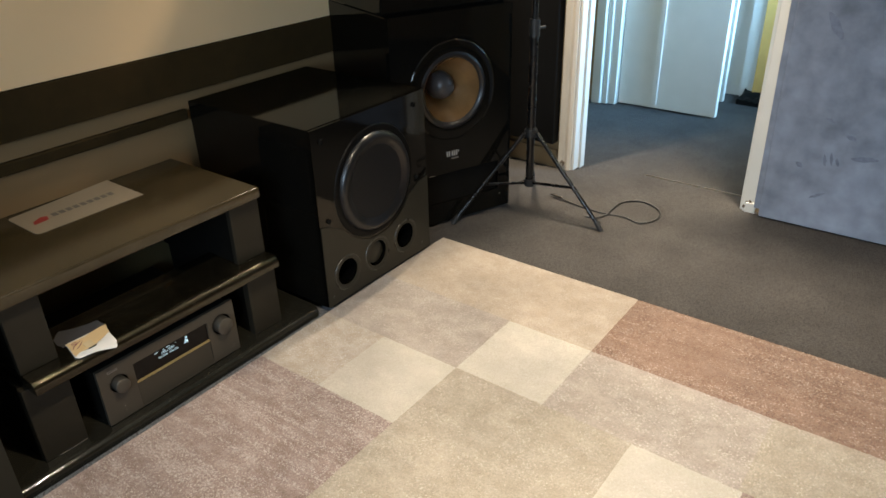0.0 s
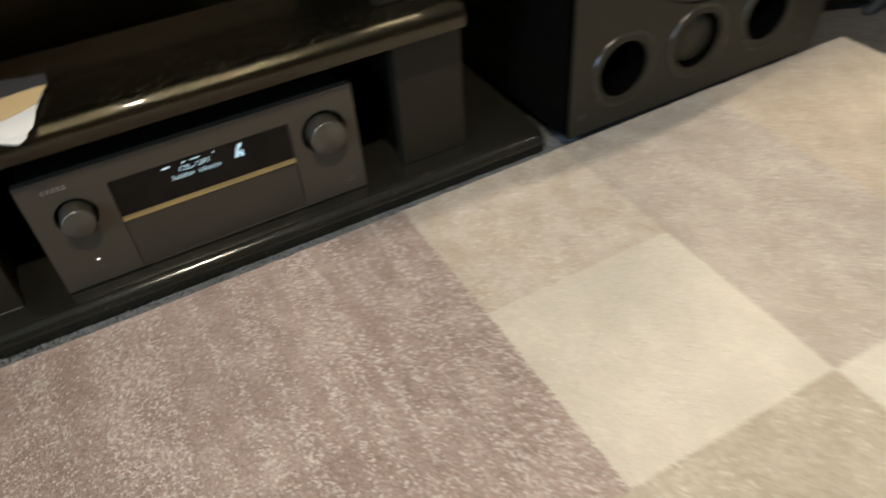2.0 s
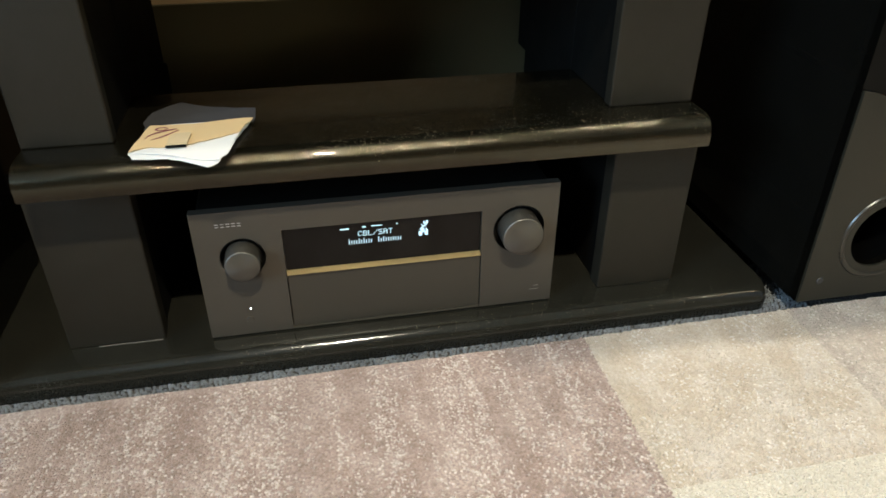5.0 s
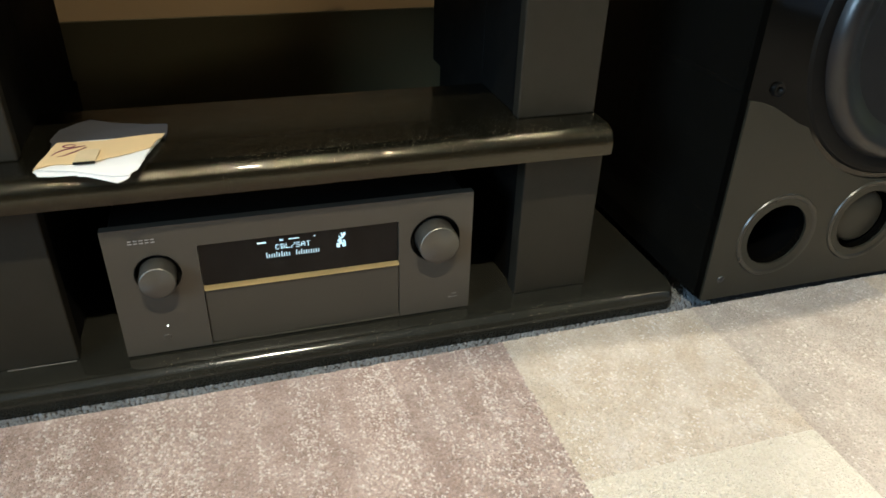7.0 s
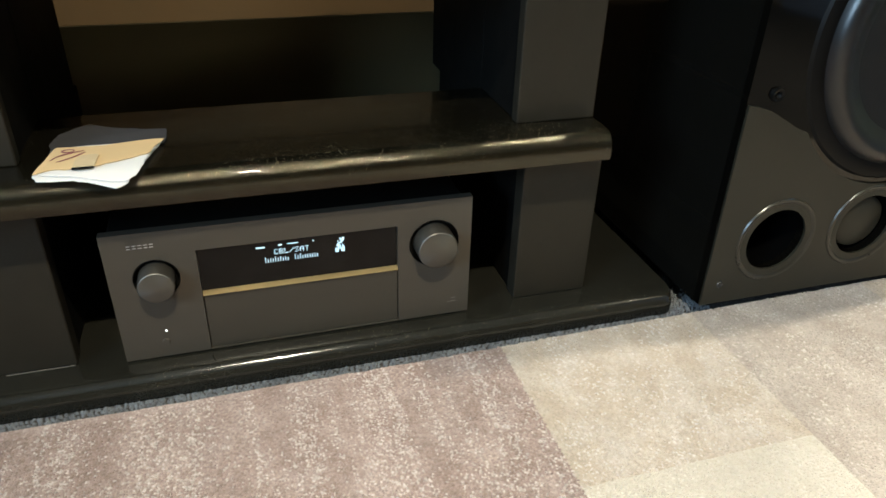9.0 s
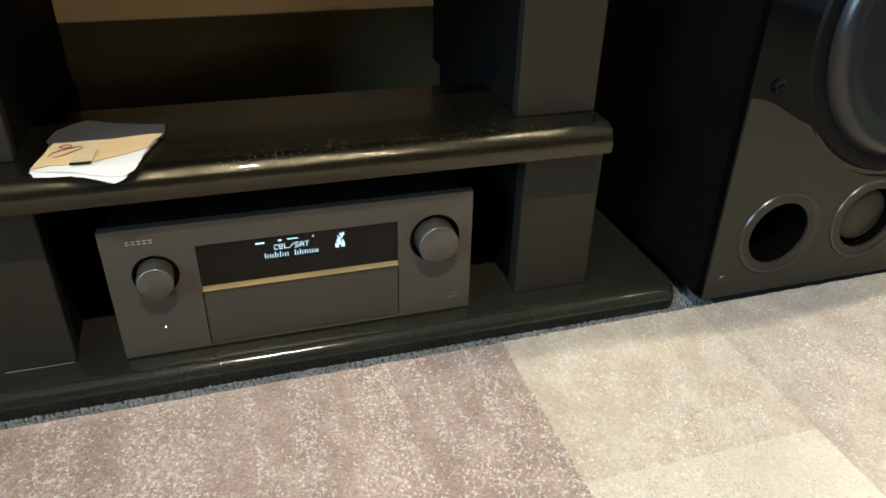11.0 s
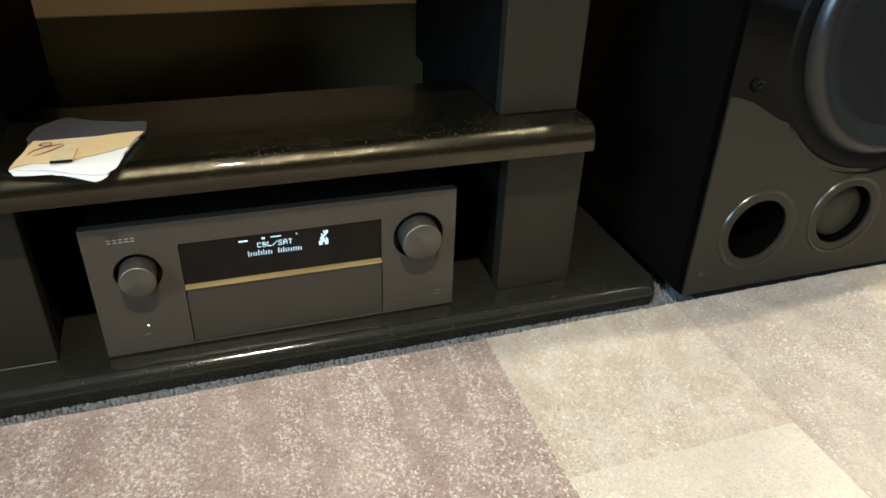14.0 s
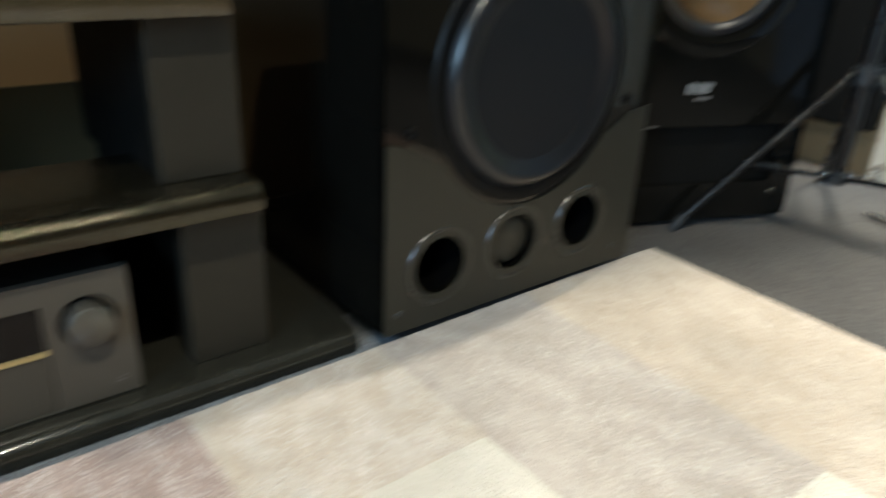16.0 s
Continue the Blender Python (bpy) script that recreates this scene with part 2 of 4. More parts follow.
M_CONEFACE = mat("dull_black_cone", (0.0055, 0.006, 0.0075), 0.45, vary=0.15, scale=30, bump=0.05, spec=0.25)
M_PORT = mat("satin_charcoal_port", (0.0150, 0.0140, 0.0105), 0.30, vary=0.12, scale=50, spec=0.5)
M_RUBBER = mat("rubber_surround", (0.010, 0.010, 0.012), 0.36, vary=0.12)
M_PAPERCONE = mat("tan_fibre_cone", (0.17, 0.092, 0.036), 0.24, vary=0.4, scale=14, bump=0.1, bump_scale=50)
M_SUEDE = mat("slate_suede", (0.250, 0.272, 0.325), 0.8, vary=0.45, scale=12, bump=0.2, bump_scale=90)
# Dust cap base is greyed to stand for reflected daylight.
M_CAP = mat("cap_reflection_grey", (0.050, 0.050, 0.054), 0.3, vary=0.1, scale=30)
M_SUEDE_DARK = mat("brushed_suede", (0.185, 0.202, 0.250), 0.85, vary=0.3, scale=60, bump=0.2, bump_scale=200)
M_PAPER = mat("white_paper", (0.70, 0.70, 0.70), 0.8, vary=0.04, scale=12)
M_KRAFT = mat("kraft_card", (0.62, 0.455, 0.245), 0.7, vary=0.08, scale=15)
M_GREYPAPER = mat("grey_plastic_bag", (0.05, 0.05, 0.055), 0.5, vary=0.1, scale=15)
M_SLEEVE = mat("clouded_clear_sleeve", (0.66, 0.53, 0.34), 0.2, vary=0.12, scale=60)
M_RED = mat("red_print", (0.24, 0.02, 0.016), 0.6, vary=0.05)
M_PURPLE = mat("purple_print", (0.18, 0.03, 0.06), 0.6, vary=0.05)
M_INK = mat("grey_print", (0.10, 0.09, 0.08), 0.6, vary=0.05)
M_CARD = mat("pale_card", (0.225, 0.185, 0.135), 0.45, vary=0.05, scale=10)
M_SILVER = mat("silver_print", (0.42, 0.41, 0.40), 0.35, metal=0.4, vary=0.05)
M_RUBBERFOOT = mat("rubber_foot", (0.012, 0.012, 0.012), 0.7)
M_TRIPOD = mat("black_steel_tube", (0.004, 0.004, 0.0045), 0.28, vary=0.15)
M_BRASS = mat("threshold_metal", (0.24, 0.21, 0.17), 0.4, metal=0.8)
M_VFD = glow("display_light", (0.62, 0.86, 1.0), 0.42)
M_VFD_DIM = glow("display_light_dim", (0.62, 0.86, 1.0), 0.34)
M_LED = glow("led_light", (1.0, 1.0, 1.0), 4.0)
M_LAMP = glow("lamp_light", WARM, 60.0)
SHADES = dict(
    brown=((0.226, 0.169, 0.150), (0.314, 0.251, 0.229), (0.455, 0.406, 0.382), 0.80, 0.22, True),
    cream=((0.432, 0.400, 0.349), (0.467, 0.436, 0.383), (0.513, 0.486, 0.440), 0.25, 0.06, False),
    beige=((0.365, 0.312, 0.254), (0.440, 0.400, 0.360), (0.515, 0.483, 0.454), 0.35, 0.10, False),
    sand=((0.304, 0.266, 0.215), (0.362, 0.321, 0.268), (0.446, 0.410, 0.357), 0.4, 0.13, False),
    taupe=((0.305, 0.264, 0.232), (0.366, 0.326, 0.292), (0.483, 0.446, 0.407), 0.4, 0.11, False),
    tan=((0.343, 0.287, 0.229), (0.390, 0.335, 0.279), (0.451, 0.399, 0.349), 0.4, 0.11, False),
    rust=((0.183, 0.117, 0.086), (0.226, 0.155, 0.122), (0.376, 0.301, 0.254), 0.5, 0.2, True),
)
RUG = {k: rug_mat("rug_" + k, *v) for k, v in SHADES.items()}
PILE = {k: rug_mat("pile_" + k, *v, tufted=True) for k, v in SHADES.items()}

# ---- builders ----


def thing(name, at, label, category, group="", rz=0.0):
    ob = new(name)
    ob.empty_display_size = 0.05
    ob.matrix_basis = pose(*at, 0, 0, rz)
    return tagged(ob, label, category, group)


def part(name, bm, material, parent=None, label="", smooth=False):
    me = bpy.data.meshes.new(name)
    bmesh.ops.recalc_face_normals(bm, faces=bm.faces)
    bm.to_mesh(me)
    bm.free()
    me.materials.append(material)
    if smooth:
        for f in me.polygons:
            f.use_smooth = True
        me.set_sharp_from_angle(angle=radians(40))
    ob = new(name, me)
    ob.parent = parent
    if label:
        ob["label"] = label
    return ob


def box(x0, x1, y0, y1, z0, z1, bevel=0.0, seg=2):
    bm = bmesh.new()
    bmesh.ops.create_cube(bm, size=1.0)
    for v in bm.verts:
        v.co = ((x0 + x1) / 2 + v.co.x * (x1 - x0), (y0 + y1) / 2 + v.co.y * (y1 - y0), (z0 + z1) / 2 + v.co.z * (z1 - z0))
    if bevel:
        bmesh.ops.bevel(bm, geom=bm.edges[:], offset=bevel, segments=seg, profile=0.5, affect="EDGES")
    return bm


def open_box(x0, x1, y0, y1, z0, z1, bevel):
    """A bevelled box without its front, for a cabinet behind a cut-out front panel."""
    bm = box(x0, x1, y0, y1, z0, z1, bevel)
    front = [f for f in bm.faces if f.calc_center_median().y < y0 + 1e-5 and f.calc_area() > 0.01]
    bmesh.ops.delete(bm, geom=front, context="FACES")
    return bm


def merge(*bms):
    out = bms[0]
    for b in bms[1:]:
        me = bpy.data.meshes.new("tmp")
        b.to_mesh(me)
        b.free()
        out.from_mesh(me)
        bpy.data.meshes.remove(me)
    return out


def prism(points, axis, lo, hi, bevel=0.0):
    """A closed outline pushed along an axis: outline (y, z) for x, (x, z) for y, (x, y) for z."""
    bm = bmesh.new()
    rings = []
    for d in (lo, hi):
        rings.append([bm.verts.new({"x": (d, a, b), "y": (a, d, b), "z": (a, b, d)}[axis]) for a, b in points])
    k = len(points)
    for i in range(k):
        bm.faces.new((rings[0][i], rings[0][(i + 1) % k], rings[1][(i + 1) % k], rings[1][i]))
    caps = [bm.faces.new(rings[0]), bm.faces.new(rings[1])]
    if bevel:
        edges = list({e for f in caps for e in f.edges})
        bmesh.ops.bevel(bm, geom=edges, offset=bevel, segments=2, profile=0.5, affect="EDGES")
    return bm


def holed(outer, holes, y_front, depth):
    """A plate in x, z with holes through it, its front at y_front and its back depth further on."""
    bm = bmesh.new()
    edges = []
    for loop in [outer, *holes]:
        vs = [bm.verts.new((a, y_front, b)) for a, b in loop]
        edges += [bm.edges.new((vs[i], vs[(i + 1) % len(vs)])) for i in range(len(vs))]
    bmesh.ops.triangle_fill(bm, edges=edges, use_beauty=True, normal=(0, -1, 0))
    ex = bmesh.ops.extrude_face_region(bm, geom=bm.faces[:])
    for v in [g for g in ex["geom"] if isinstance(g, bmesh.types.BMVert)]:
        v.co.y += depth
    return bm


def circle(cx, cz, r, n=40):
    return [(cx + r * math.cos(2 * math.pi * i / n), cz + r * math.sin(2 * math.pi * i / n)) for i in range(n)]


def lathe(profile, seg=48, m=None):
    """Points (radius, height) turned about z, then moved by m."""
    bm = bmesh.new()
    rings = []
    for r, h in profile:
        if r < 1e-6:
            rings.append([bm.verts.new((0, 0, h))])
        else:
            rings.append([bm.verts.new((r * math.cos(2 * math.pi * i / seg), r * math.sin(2 * math.pi * i / seg), h)) for i in range(seg)])
    for a, b in zip(rings, rings[1:]):
        for i in range(seg):
            j = (i + 1) % seg
            if len(a) == 1 and len(b) > 1:
                bm.faces.new((a[0], b[i], b[j]))
            elif len(b) == 1 and len(a) > 1:
                bm.faces.new((a[i], a[j], b[0]))
            elif len(a) > 1:
                bm.faces.new((a[i], a[j], b[j], b[i]))
    if m:
        bmesh.ops.transform(bm, matrix=m, verts=bm.verts)
    return bm


def facing(x, y, z):
    """Turns a lathe's axis to the front (-y) at a place."""
    return Matrix.Translation((x, y, z)) @ Matrix.Rotation(radians(90), 4, "X")


def tube(p, q, r, r2=None, seg=16):
    p, q = Vector(p), Vector(q)
    d = q - p
    r2 = r if r2 is None else r2
    m = Matrix.Translation(p) @ d.to_track_quat("Z", "Y").to_matrix().to_4x4()
    return lathe([(0, 0), (r, 0), (r2, d.length), (0, d.length)], seg, m)


def cord(name, points, r, material, parent=None, label=""):
    cu = bpy.data.curves.new(name, "CURVE")
    cu.dimensions, cu.bevel_depth, cu.bevel_resolution, cu.resolution_u = "3D", r, 2, 8
    s = cu.splines.new("NURBS")
    s.points.add(len(points) - 1)
    for a, p in zip(s.points, points):
        a.co = (*p, 1)
    s.use_endpoint_u, s.order_u = True, 3
    tmp = bpy.data.objects.new(name, cu)
    me = bpy.data.meshes.new_from_object(tmp)
    bpy.data.objects.remove(tmp)
    me.materials.clear()
    me.materials.append(material)
    ob = new(name, me)
    ob.parent = parent
    if label:
        ob["label"] = label
    return ob


def structure(name, bm, material, label, category):
    return tagged(part(name, bm, material), label, category, kind="structure")


# ---- the room and the hall ----
WN, WE, WW, WS, H = 0.62, 2.37, -2.3, -3.6, 2.4
HX, HY0, HY1 = 4.6, -2.0, 1.3
DOOR0, DOOR1, DOORH = -0.95, -0.115, 2.04
structure("floor", box(WW - 0.1, HX + 0.1, WS - 0.1, HY1 + 0.1, -0.1, 0.0), M_CARPET, "grey-brown loop pile carpet running through the doorway", "floor")
structure("ceiling", box(WW - 0.1, HX + 0.1, WS - 0.1, HY1 + 0.1, H, H + 0.1), M_CEIL, "plain white painted ceiling", "ceiling")
structure("wall_north", box(WW, WE, WN, WN + 0.1, 0, H), M_WALL, "cream painted wall behind the media stand", "wall")
structure("wall_south", box(WW, WE, WS - 0.1, WS, 0, H), M_WALL, "cream painted wall", "wall")
structure("wall_west", merge(box(WW - 0.1, WW, WS - 0.1, -2.6, 0, H), box(WW - 0.1, WW, -1.2, WN + 0.1, 0, H), box(WW - 0.1, WW, -2.6, -1.2, 0, 0.9), box(WW - 0.1, WW, -2.6, -1.2, 2.1, H)),
          M_WALL, "cream painted wall with a window", "wall")
structure("window_1", merge(box(WW - 0.07, WW - 0.03, -2.6, -1.2, 0.9, 0.95), box(WW - 0.07, WW - 0.03, -2.6, -1.2, 2.05, 2.1), box(WW - 0.07, WW - 0.03, -2.6, -2.55, 0.95, 2.05),
          box(WW - 0.07, WW - 0.03, -1.25, -1.2, 0.95, 2.05)), M_WHITE, "white painted window frame", "window")
structure("wall_east", merge(box(WE, WE + 0.1, DOOR1, HY1, 0, H), box(WE, WE + 0.1, WS, DOOR0, 0, H), box(WE, WE + 0.1, DOOR0, DOOR1, DOORH, H)), M_WALL,
          "cream painted wall with an open doorway", "wall")
structure("wall_hall_far", box(HX, HX + 0.1, HY0, HY1, 0, H), M_WALL, "pale hall wall", "wall")
structure("wall_hall_north", box(WE + 0.1, HX, HY1, HY1 + 0.1, 0, H), M_WALL, "pale hall wall", "wall")
structure("wall_hall_south", box(WE + 0.1, HX, HY0 - 0.1, HY0, 0, H), M_WALL, "pale hall wall", "wall")


def architrave(name, y_in, side, x_face, out):
    """Moulded door casing with stepped profile; side -1 lies towards -y; out is the way it stands off the wall."""
    steps = [(0.0, 0.012), (0.014, 0.02), (0.03, 0.012), (0.04, 0.016), (0.062, 0.018), (0.068, 0.006)]
    pts = [(x_face, y_in)]
    for d, h in steps:
        pts.append((x_face + out * h, y_in + side * d))
    pts.append((x_face, y_in + side * 0.068))
    return prism(pts, "z", 0.0, DOORH + 0.06)


d1 = structure("door_1", merge(box(WE - 0.004, WE + 0.104, DOOR1 - 0.02, DOOR1, 0, DOORH), box(WE - 0.004, WE + 0.104, DOOR0, DOOR0 + 0.02, 0, DOORH),
               box(WE - 0.004, WE + 0.104, DOOR0 + 0.02, DOOR1 - 0.02, DOORH - 0.02, DOORH),
               box(WE + 0.045, WE + 0.085, DOOR1 - 0.032, DOOR1 - 0.02, 0, DOORH - 0.02), box(WE + 0.045, WE + 0.085, DOOR0 + 0.02, DOOR0 + 0.032, 0, DOORH - 0.02)), M_WHITE,
               "white painted door frame with chipped foot", "door frame")
part("casing", architrave("casing", DOOR1 - 0.006, 1, WE - 0.004, -1), M_WHITE_LAMPLIT, d1, "white moulded casing tinted for the warm lamp light on it")
part("casing", merge(box(WE - 0.020, WE - 0.0042, DOOR0 - 0.044, DOOR0 + 0.006, 0.0, DOORH + 0.06, 0.003), box(WE - 0.026, WE - 0.0202, DOOR0 - 0.046, DOOR0 - 0.004, 0.0, 0.045, 0.002)), M_WHITE, d1, "flat white painted casing")
chips = random.Random(3)
for y_c in (DOOR1 + 0.028, DOOR0 - 0.018):
    bm = bmesh.new()
    for k in range(7):
        r_ = chips.uniform(0.003, 0.008)
        bmesh.ops.create_icosphere(bm, subdivisions=1, radius=r_, matrix=Matrix.Translation((WE - 0.0215, y_c + chips.uniform(-0.024, 0.024), chips.uniform(0.005, 0.05))) @ Matrix.Diagonal((0.3, 1, 1.4, 1)))
    part("paint_chip", bm, M_CHIP, d1, "bare wood showing at chipped paint")
structure("threshold_trim", box(WE + 0.129, WE + 0.133, DOOR0 + 0.03, -0.45, 0, 0.003), M_BRASS, "thin worn metal seam strip across the carpet", "trim")
structure("baseboard", box(WE - 0.016, WE, DOOR1 + 0.07, WN, 0, 0.09, 0.003), M_WALL, "cream painted skirting board", "baseboard")
# Dark strip modelled for the shadow that the screen border drops on the wall.
structure("border_shadow_strip", box(WW, 0.80, WN - 0.022, WN, 0.560, 0.597, 0.004), M_VELVET, "dark strip standing in for the screen border's shadow on the wall", "trim")

# the hall: a white panelled door with its frame, a second opening and what shows beyond
fx = 3.5
hd = thing("panel_door", (fx, 0.15, 0), "white painted panelled door standing closed across the hall", "door")
part("leaf", box(0, 0.04, -0.595, 0, 0.008, 2.03, 0.003), M_WHITE, hd)
part("moulding", merge(box(-0.012, 0, -0.245, -0.215, 0.03, 2.0, 0.004), box(-0.006, 0, -0.215, -0.20, 0.03, 2.0, 0.002)), M_WHITE, hd)
hf = structure("door_2", merge(box(fx - 0.04, fx + 0.06, 0.155, 0.20, 0, 2.08, 0.004), box(fx - 0.055, fx + 0.06, 0.203, 0.235, 0, 2.1, 0.006), box(fx - 0.075, fx + 0.06, 0.238, 0.30, 0, 2.1, 0.008)),
               M_WHITE, "white moulded door frame in the hall", "door frame")
structure("wall_hall_mid", box(fx, fx + 0.1, 0.303, HY1, 0, H), M_WALL, "pale wall in the hall", "wall")
structure("trim_strip", box(3.86, 3.90, -0.375, -0.30, 0, 2.1, 0.003), M_WHITE, "white painted door stop", "trim")
structure("wall_hall_return", box(4.06, 4.10, -0.42, 0.3, 0, H), M_WHITE, "white wall return beyond the hall door", "wall")
structure("wall_yellow", box(4.02, 4.10, -1.3, -0.498, 0, H), M_YELLOW, "yellow painted wall end beyond the hall", "wall")
structure("trim_pale", box(4.03, 4.09, -0.495, -0.423, 0, H), M_WHITE, "white painted wall edge", "trim")
mt = thing("floor_mat", (3.96, -0.52, 0), "crumpled dark cloth lying on the hall floor", "cloth")
bm = bmesh.new()
bmesh.ops.create_grid(bm, x_segments=14, y_segments=10, size=0.5)
for v in bm.verts:
    v.co = (v.co.x * 0.20, v.co.y * 0.13, 0.03 + 0.02 * noise.noise(v.co * 4) + 0.07 * max(0, v.co.x))
ex = bmesh.ops.extrude_face_region(bm, geom=bm.faces[:])
for v in [g for g in ex["geom"] if isinstance(g, bmesh.types.BMVert)]:
    v.co.z = 0
part("cloth", bm, M_BLACK, mt, smooth=True)

# suede-lined door leaf folded back beside the doorway
sd = thing("lined_door", (2.322, -1.017, 0), "slate blue suede-lined door leaf folded against the wall", "door")
sd.matrix_basis = pose(2.322, -1.017, 0.0015, 0, -3.2, 0)
part("lining", box(0, 0.012, -0.80, 0, 0.004, 2.02, 0.004), M_SUEDE, sd)
part("leaf", box(0.0125, 0.03, -0.797, -0.003, 0.004, 2.02, 0.002), M_WHITE, sd)
part("leaf_edge", box(0.004, 0.03, 0.0005, 0.0235, 0.035, 2.02, 0.002), M_SUEDE, sd, "slate suede wrapped edge")
strokes = random.Random(11)
for y_, z_, dy_, dz_, w_ in ((-0.20, 0.30, 0.012, 0.045, 0.006), (-0.222, 0.31, 0.012, 0.05, 0.006), (-0.245, 0.30, 0.010, 0.035, 0.006), (-0.115, 0.265, 0.022, 0.016, 0.010),
                             (-0.19, 0.46, 0.03, 0.014, 0.006), (-0.27, 0.405, 0.035, 0.014, 0.009), (-0.33, 0.33, 0.09, -0.01, 0.011), (-0.20, 0.15, 0.05, -0.03, 0.006),
                             (-0.14, 0.80, 0.06, 0.09, 0.016), (-0.30, 0.84, 0.05, 0.07, 0.014), (-0.42, 0.62, 0.08, 0.02, 0.012), (-0.37, 0.74, 0.03, 0.06, 0.010)):
    line = []
    for k in range(7):
        f = k / 6 - 0.5
        line.append((y_ + dy_ * f + strokes.uniform(-0.002, 0.002), z_ + dz_ * f + strokes.uniform(-0.002, 0.002)))
    up = [(a + w_ * dz_ / math.hypot(dy_, dz_) * math.sin(math.pi * (k + 0.6) / 7.2), b - w_ * dy_ / math.hypot(dy_, dz_) * math.sin(math.pi * (k + 0.6) / 7.2)) for k, (a, b) in enumerate(line)]
    down = [(a - w_ * dz_ / math.hypot(dy_, dz_) * math.sin(math.pi * (k + 0.6) / 7.2), b + w_ * dy_ / math.hypot(dy_, dz_) * math.sin(math.pi * (k + 0.6) / 7.2)) for k, (a, b) in enumerate(line)]
    part("nap_mark", prism(up + down[::-1], "x", -0.0004, 0.0003), M_SUEDE_DARK, sd, "dark brushed mark in the nap")

# black acoustic panel on the wall beside the tall loudspeaker
ap = thing("wall_panel", (WE - 0.06, -0.045, 0.13), "black fabric acoustic panel on the wall beside the doorway", "acoustic panel")
part("panel", box(0, 0.058, 0, 0.45, 0, 1.5, 0.006), M_FELT, ap)

# projection screen
ps = thing("projection_screen", (0.4, WN, 0.63), "pale projection screen with a wide black velvet border", "projection screen")
part("border", box(-2.2, 1.55, -0.03, -0.002, 0.026, 0.166, 0.003), M_VELVET, ps, "black velvet border")
part("fabric", box(-2.2, 1.55, -0.022, -0.002, 0.169, 1.55), M_SCREEN, ps, "pale screen fabric")

# ---- the media stand ----


def shelf(parent, name, x0, x1, y0, y1, z0, z1, material=M_SHELF, corner=0.0, round_=0.62):
    """A board whose front has a quarter-round upper edge over a flat face; corner rounds its plan at both front ends."""
    r = (z1 - z0) * round_
    nose = [(0.004, z0), (0.0012, z0 + 0.0015), (0.0, z0 + 0.005)]
    nose += [(r - r * math.cos(radians(a)), z1 - r + r * math.sin(radians(a))) for a in range(0, 91, 10)]
    front = [(x0 + corner * (1 - math.cos(radians(11.25 * i))), y0 + corner * (1 - math.sin(radians(11.25 * i)))) for i in range(9)] if corner else [(x0, y0)]
    front += [(x0 + x1 - x, y) for x, y in front[::-1]]
    bm = bmesh.new()
    rings = []
    for d, z in nose:
        ring = [bm.verts.new((x0, y1, z))]
        for x, y in front:
            ring.append(bm.verts.new((x, y + d, z)))
        ring.append(bm.verts.new((x1, y1, z)))
        rings.append(ring)
    k = len(rings[0])
    for p, q in zip(rings, rings[1:]):
        for i in range(k):
            bm.faces.new((p[i], p[(i + 1) % k], q[(i + 1) % k], q[i]))
    bm.faces.new(rings[0])
    bm.faces.new(rings[-1])
    return part(name, bm, material, parent, smooth=True)


st = thing("media_stand", (0, 0, 0), "three-tier black lacquered media stand with wide charcoal uprights", "media stand")
shelf(st, "base_shelf", -0.275, 0.741, -0.036, 0.46, 0.0, 0.034, M_BASE, 0.014)
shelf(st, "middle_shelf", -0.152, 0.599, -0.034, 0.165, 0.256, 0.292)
shelf(st, "top_shelf", -0.168, 0.584, -0.012, 0.41, 0.488, 0.521, M_SHELF_TOP, 0.0, 0.2)["label"] = "dusty top shelf, base toned lighter for reflected screen light"
for n_, x0, x1, y0, z0, z1 in (("lower", -0.168, -0.057, 0.014, 0.034, 0.256), ("lower", 0.507, 0.616, 0.014, 0.034, 0.256),
                               ("upper", -0.153, -0.061, 0.022, 0.292, 0.488), ("upper", 0.494, 0.599, 0.022, 0.292, 0.488)):
    part(n_ + "_upright", box(x0, x1, y0, 0.040, z0, z1, 0.002), M_POST, st)
    # Side panels are coloured black to carry the shade behind the uprights.
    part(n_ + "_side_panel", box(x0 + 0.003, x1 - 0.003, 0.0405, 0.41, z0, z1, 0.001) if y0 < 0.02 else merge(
        box(x0 + 0.003, x1 - 0.003, 0.0405, 0.164, z0, z1, 0.001), box(x0 + 0.003, x1 - 0.003, 0.1655, 0.41, 0.2565, z1, 0.001)), M_BLACK, st, "side panel coloured black for the shade inside the stand")
part("back_panel", box(-0.156, 0.598, 0.4615, 0.467, 0.0, 0.33, 0.001), M_BROWN, st, "dark brown back panel")

part("edge_strip", box(-0.135, -0.060, 0.0115, 0.0135, 0.0342, 0.0345), M_INK, st, "thin silver edge strip")

# ---- the receiver ----
rc = thing("av_receiver", (0, 0, 0.034), "graphite audio-video receiver with a lit display on the base shelf", "receiver")
Z0, Z1 = 0.003, 0.176
part("case", box(0.004, 0.430, 0.012, 0.40, 0.006, 0.166, 0.003), M_BLACK, rc)
part("front_plate", holed([(0, Z0), (0.434, Z0), (0.434, Z1), (0, Z1)],
     [circle(0.052, 0.114, 0.0262), circle(0.385, 0.116, 0.0328), [(0.099, 0.0845), (0.099, 0.146), (0.3375, 0.146), (0.3375, 0.0845)],
      [(0.0985, 0.0045), (0.0985, 0.0825), (0.338, 0.0825), (0.338, 0.0045)]], 0.0, 0.0115), M_GRAPHITE, rc)
part("flap", box(0.0995, 0.3372, 0.0015, 0.0112, 0.0055, 0.0815, 0.0008), M_FLAP, rc, "drop-down front flap")
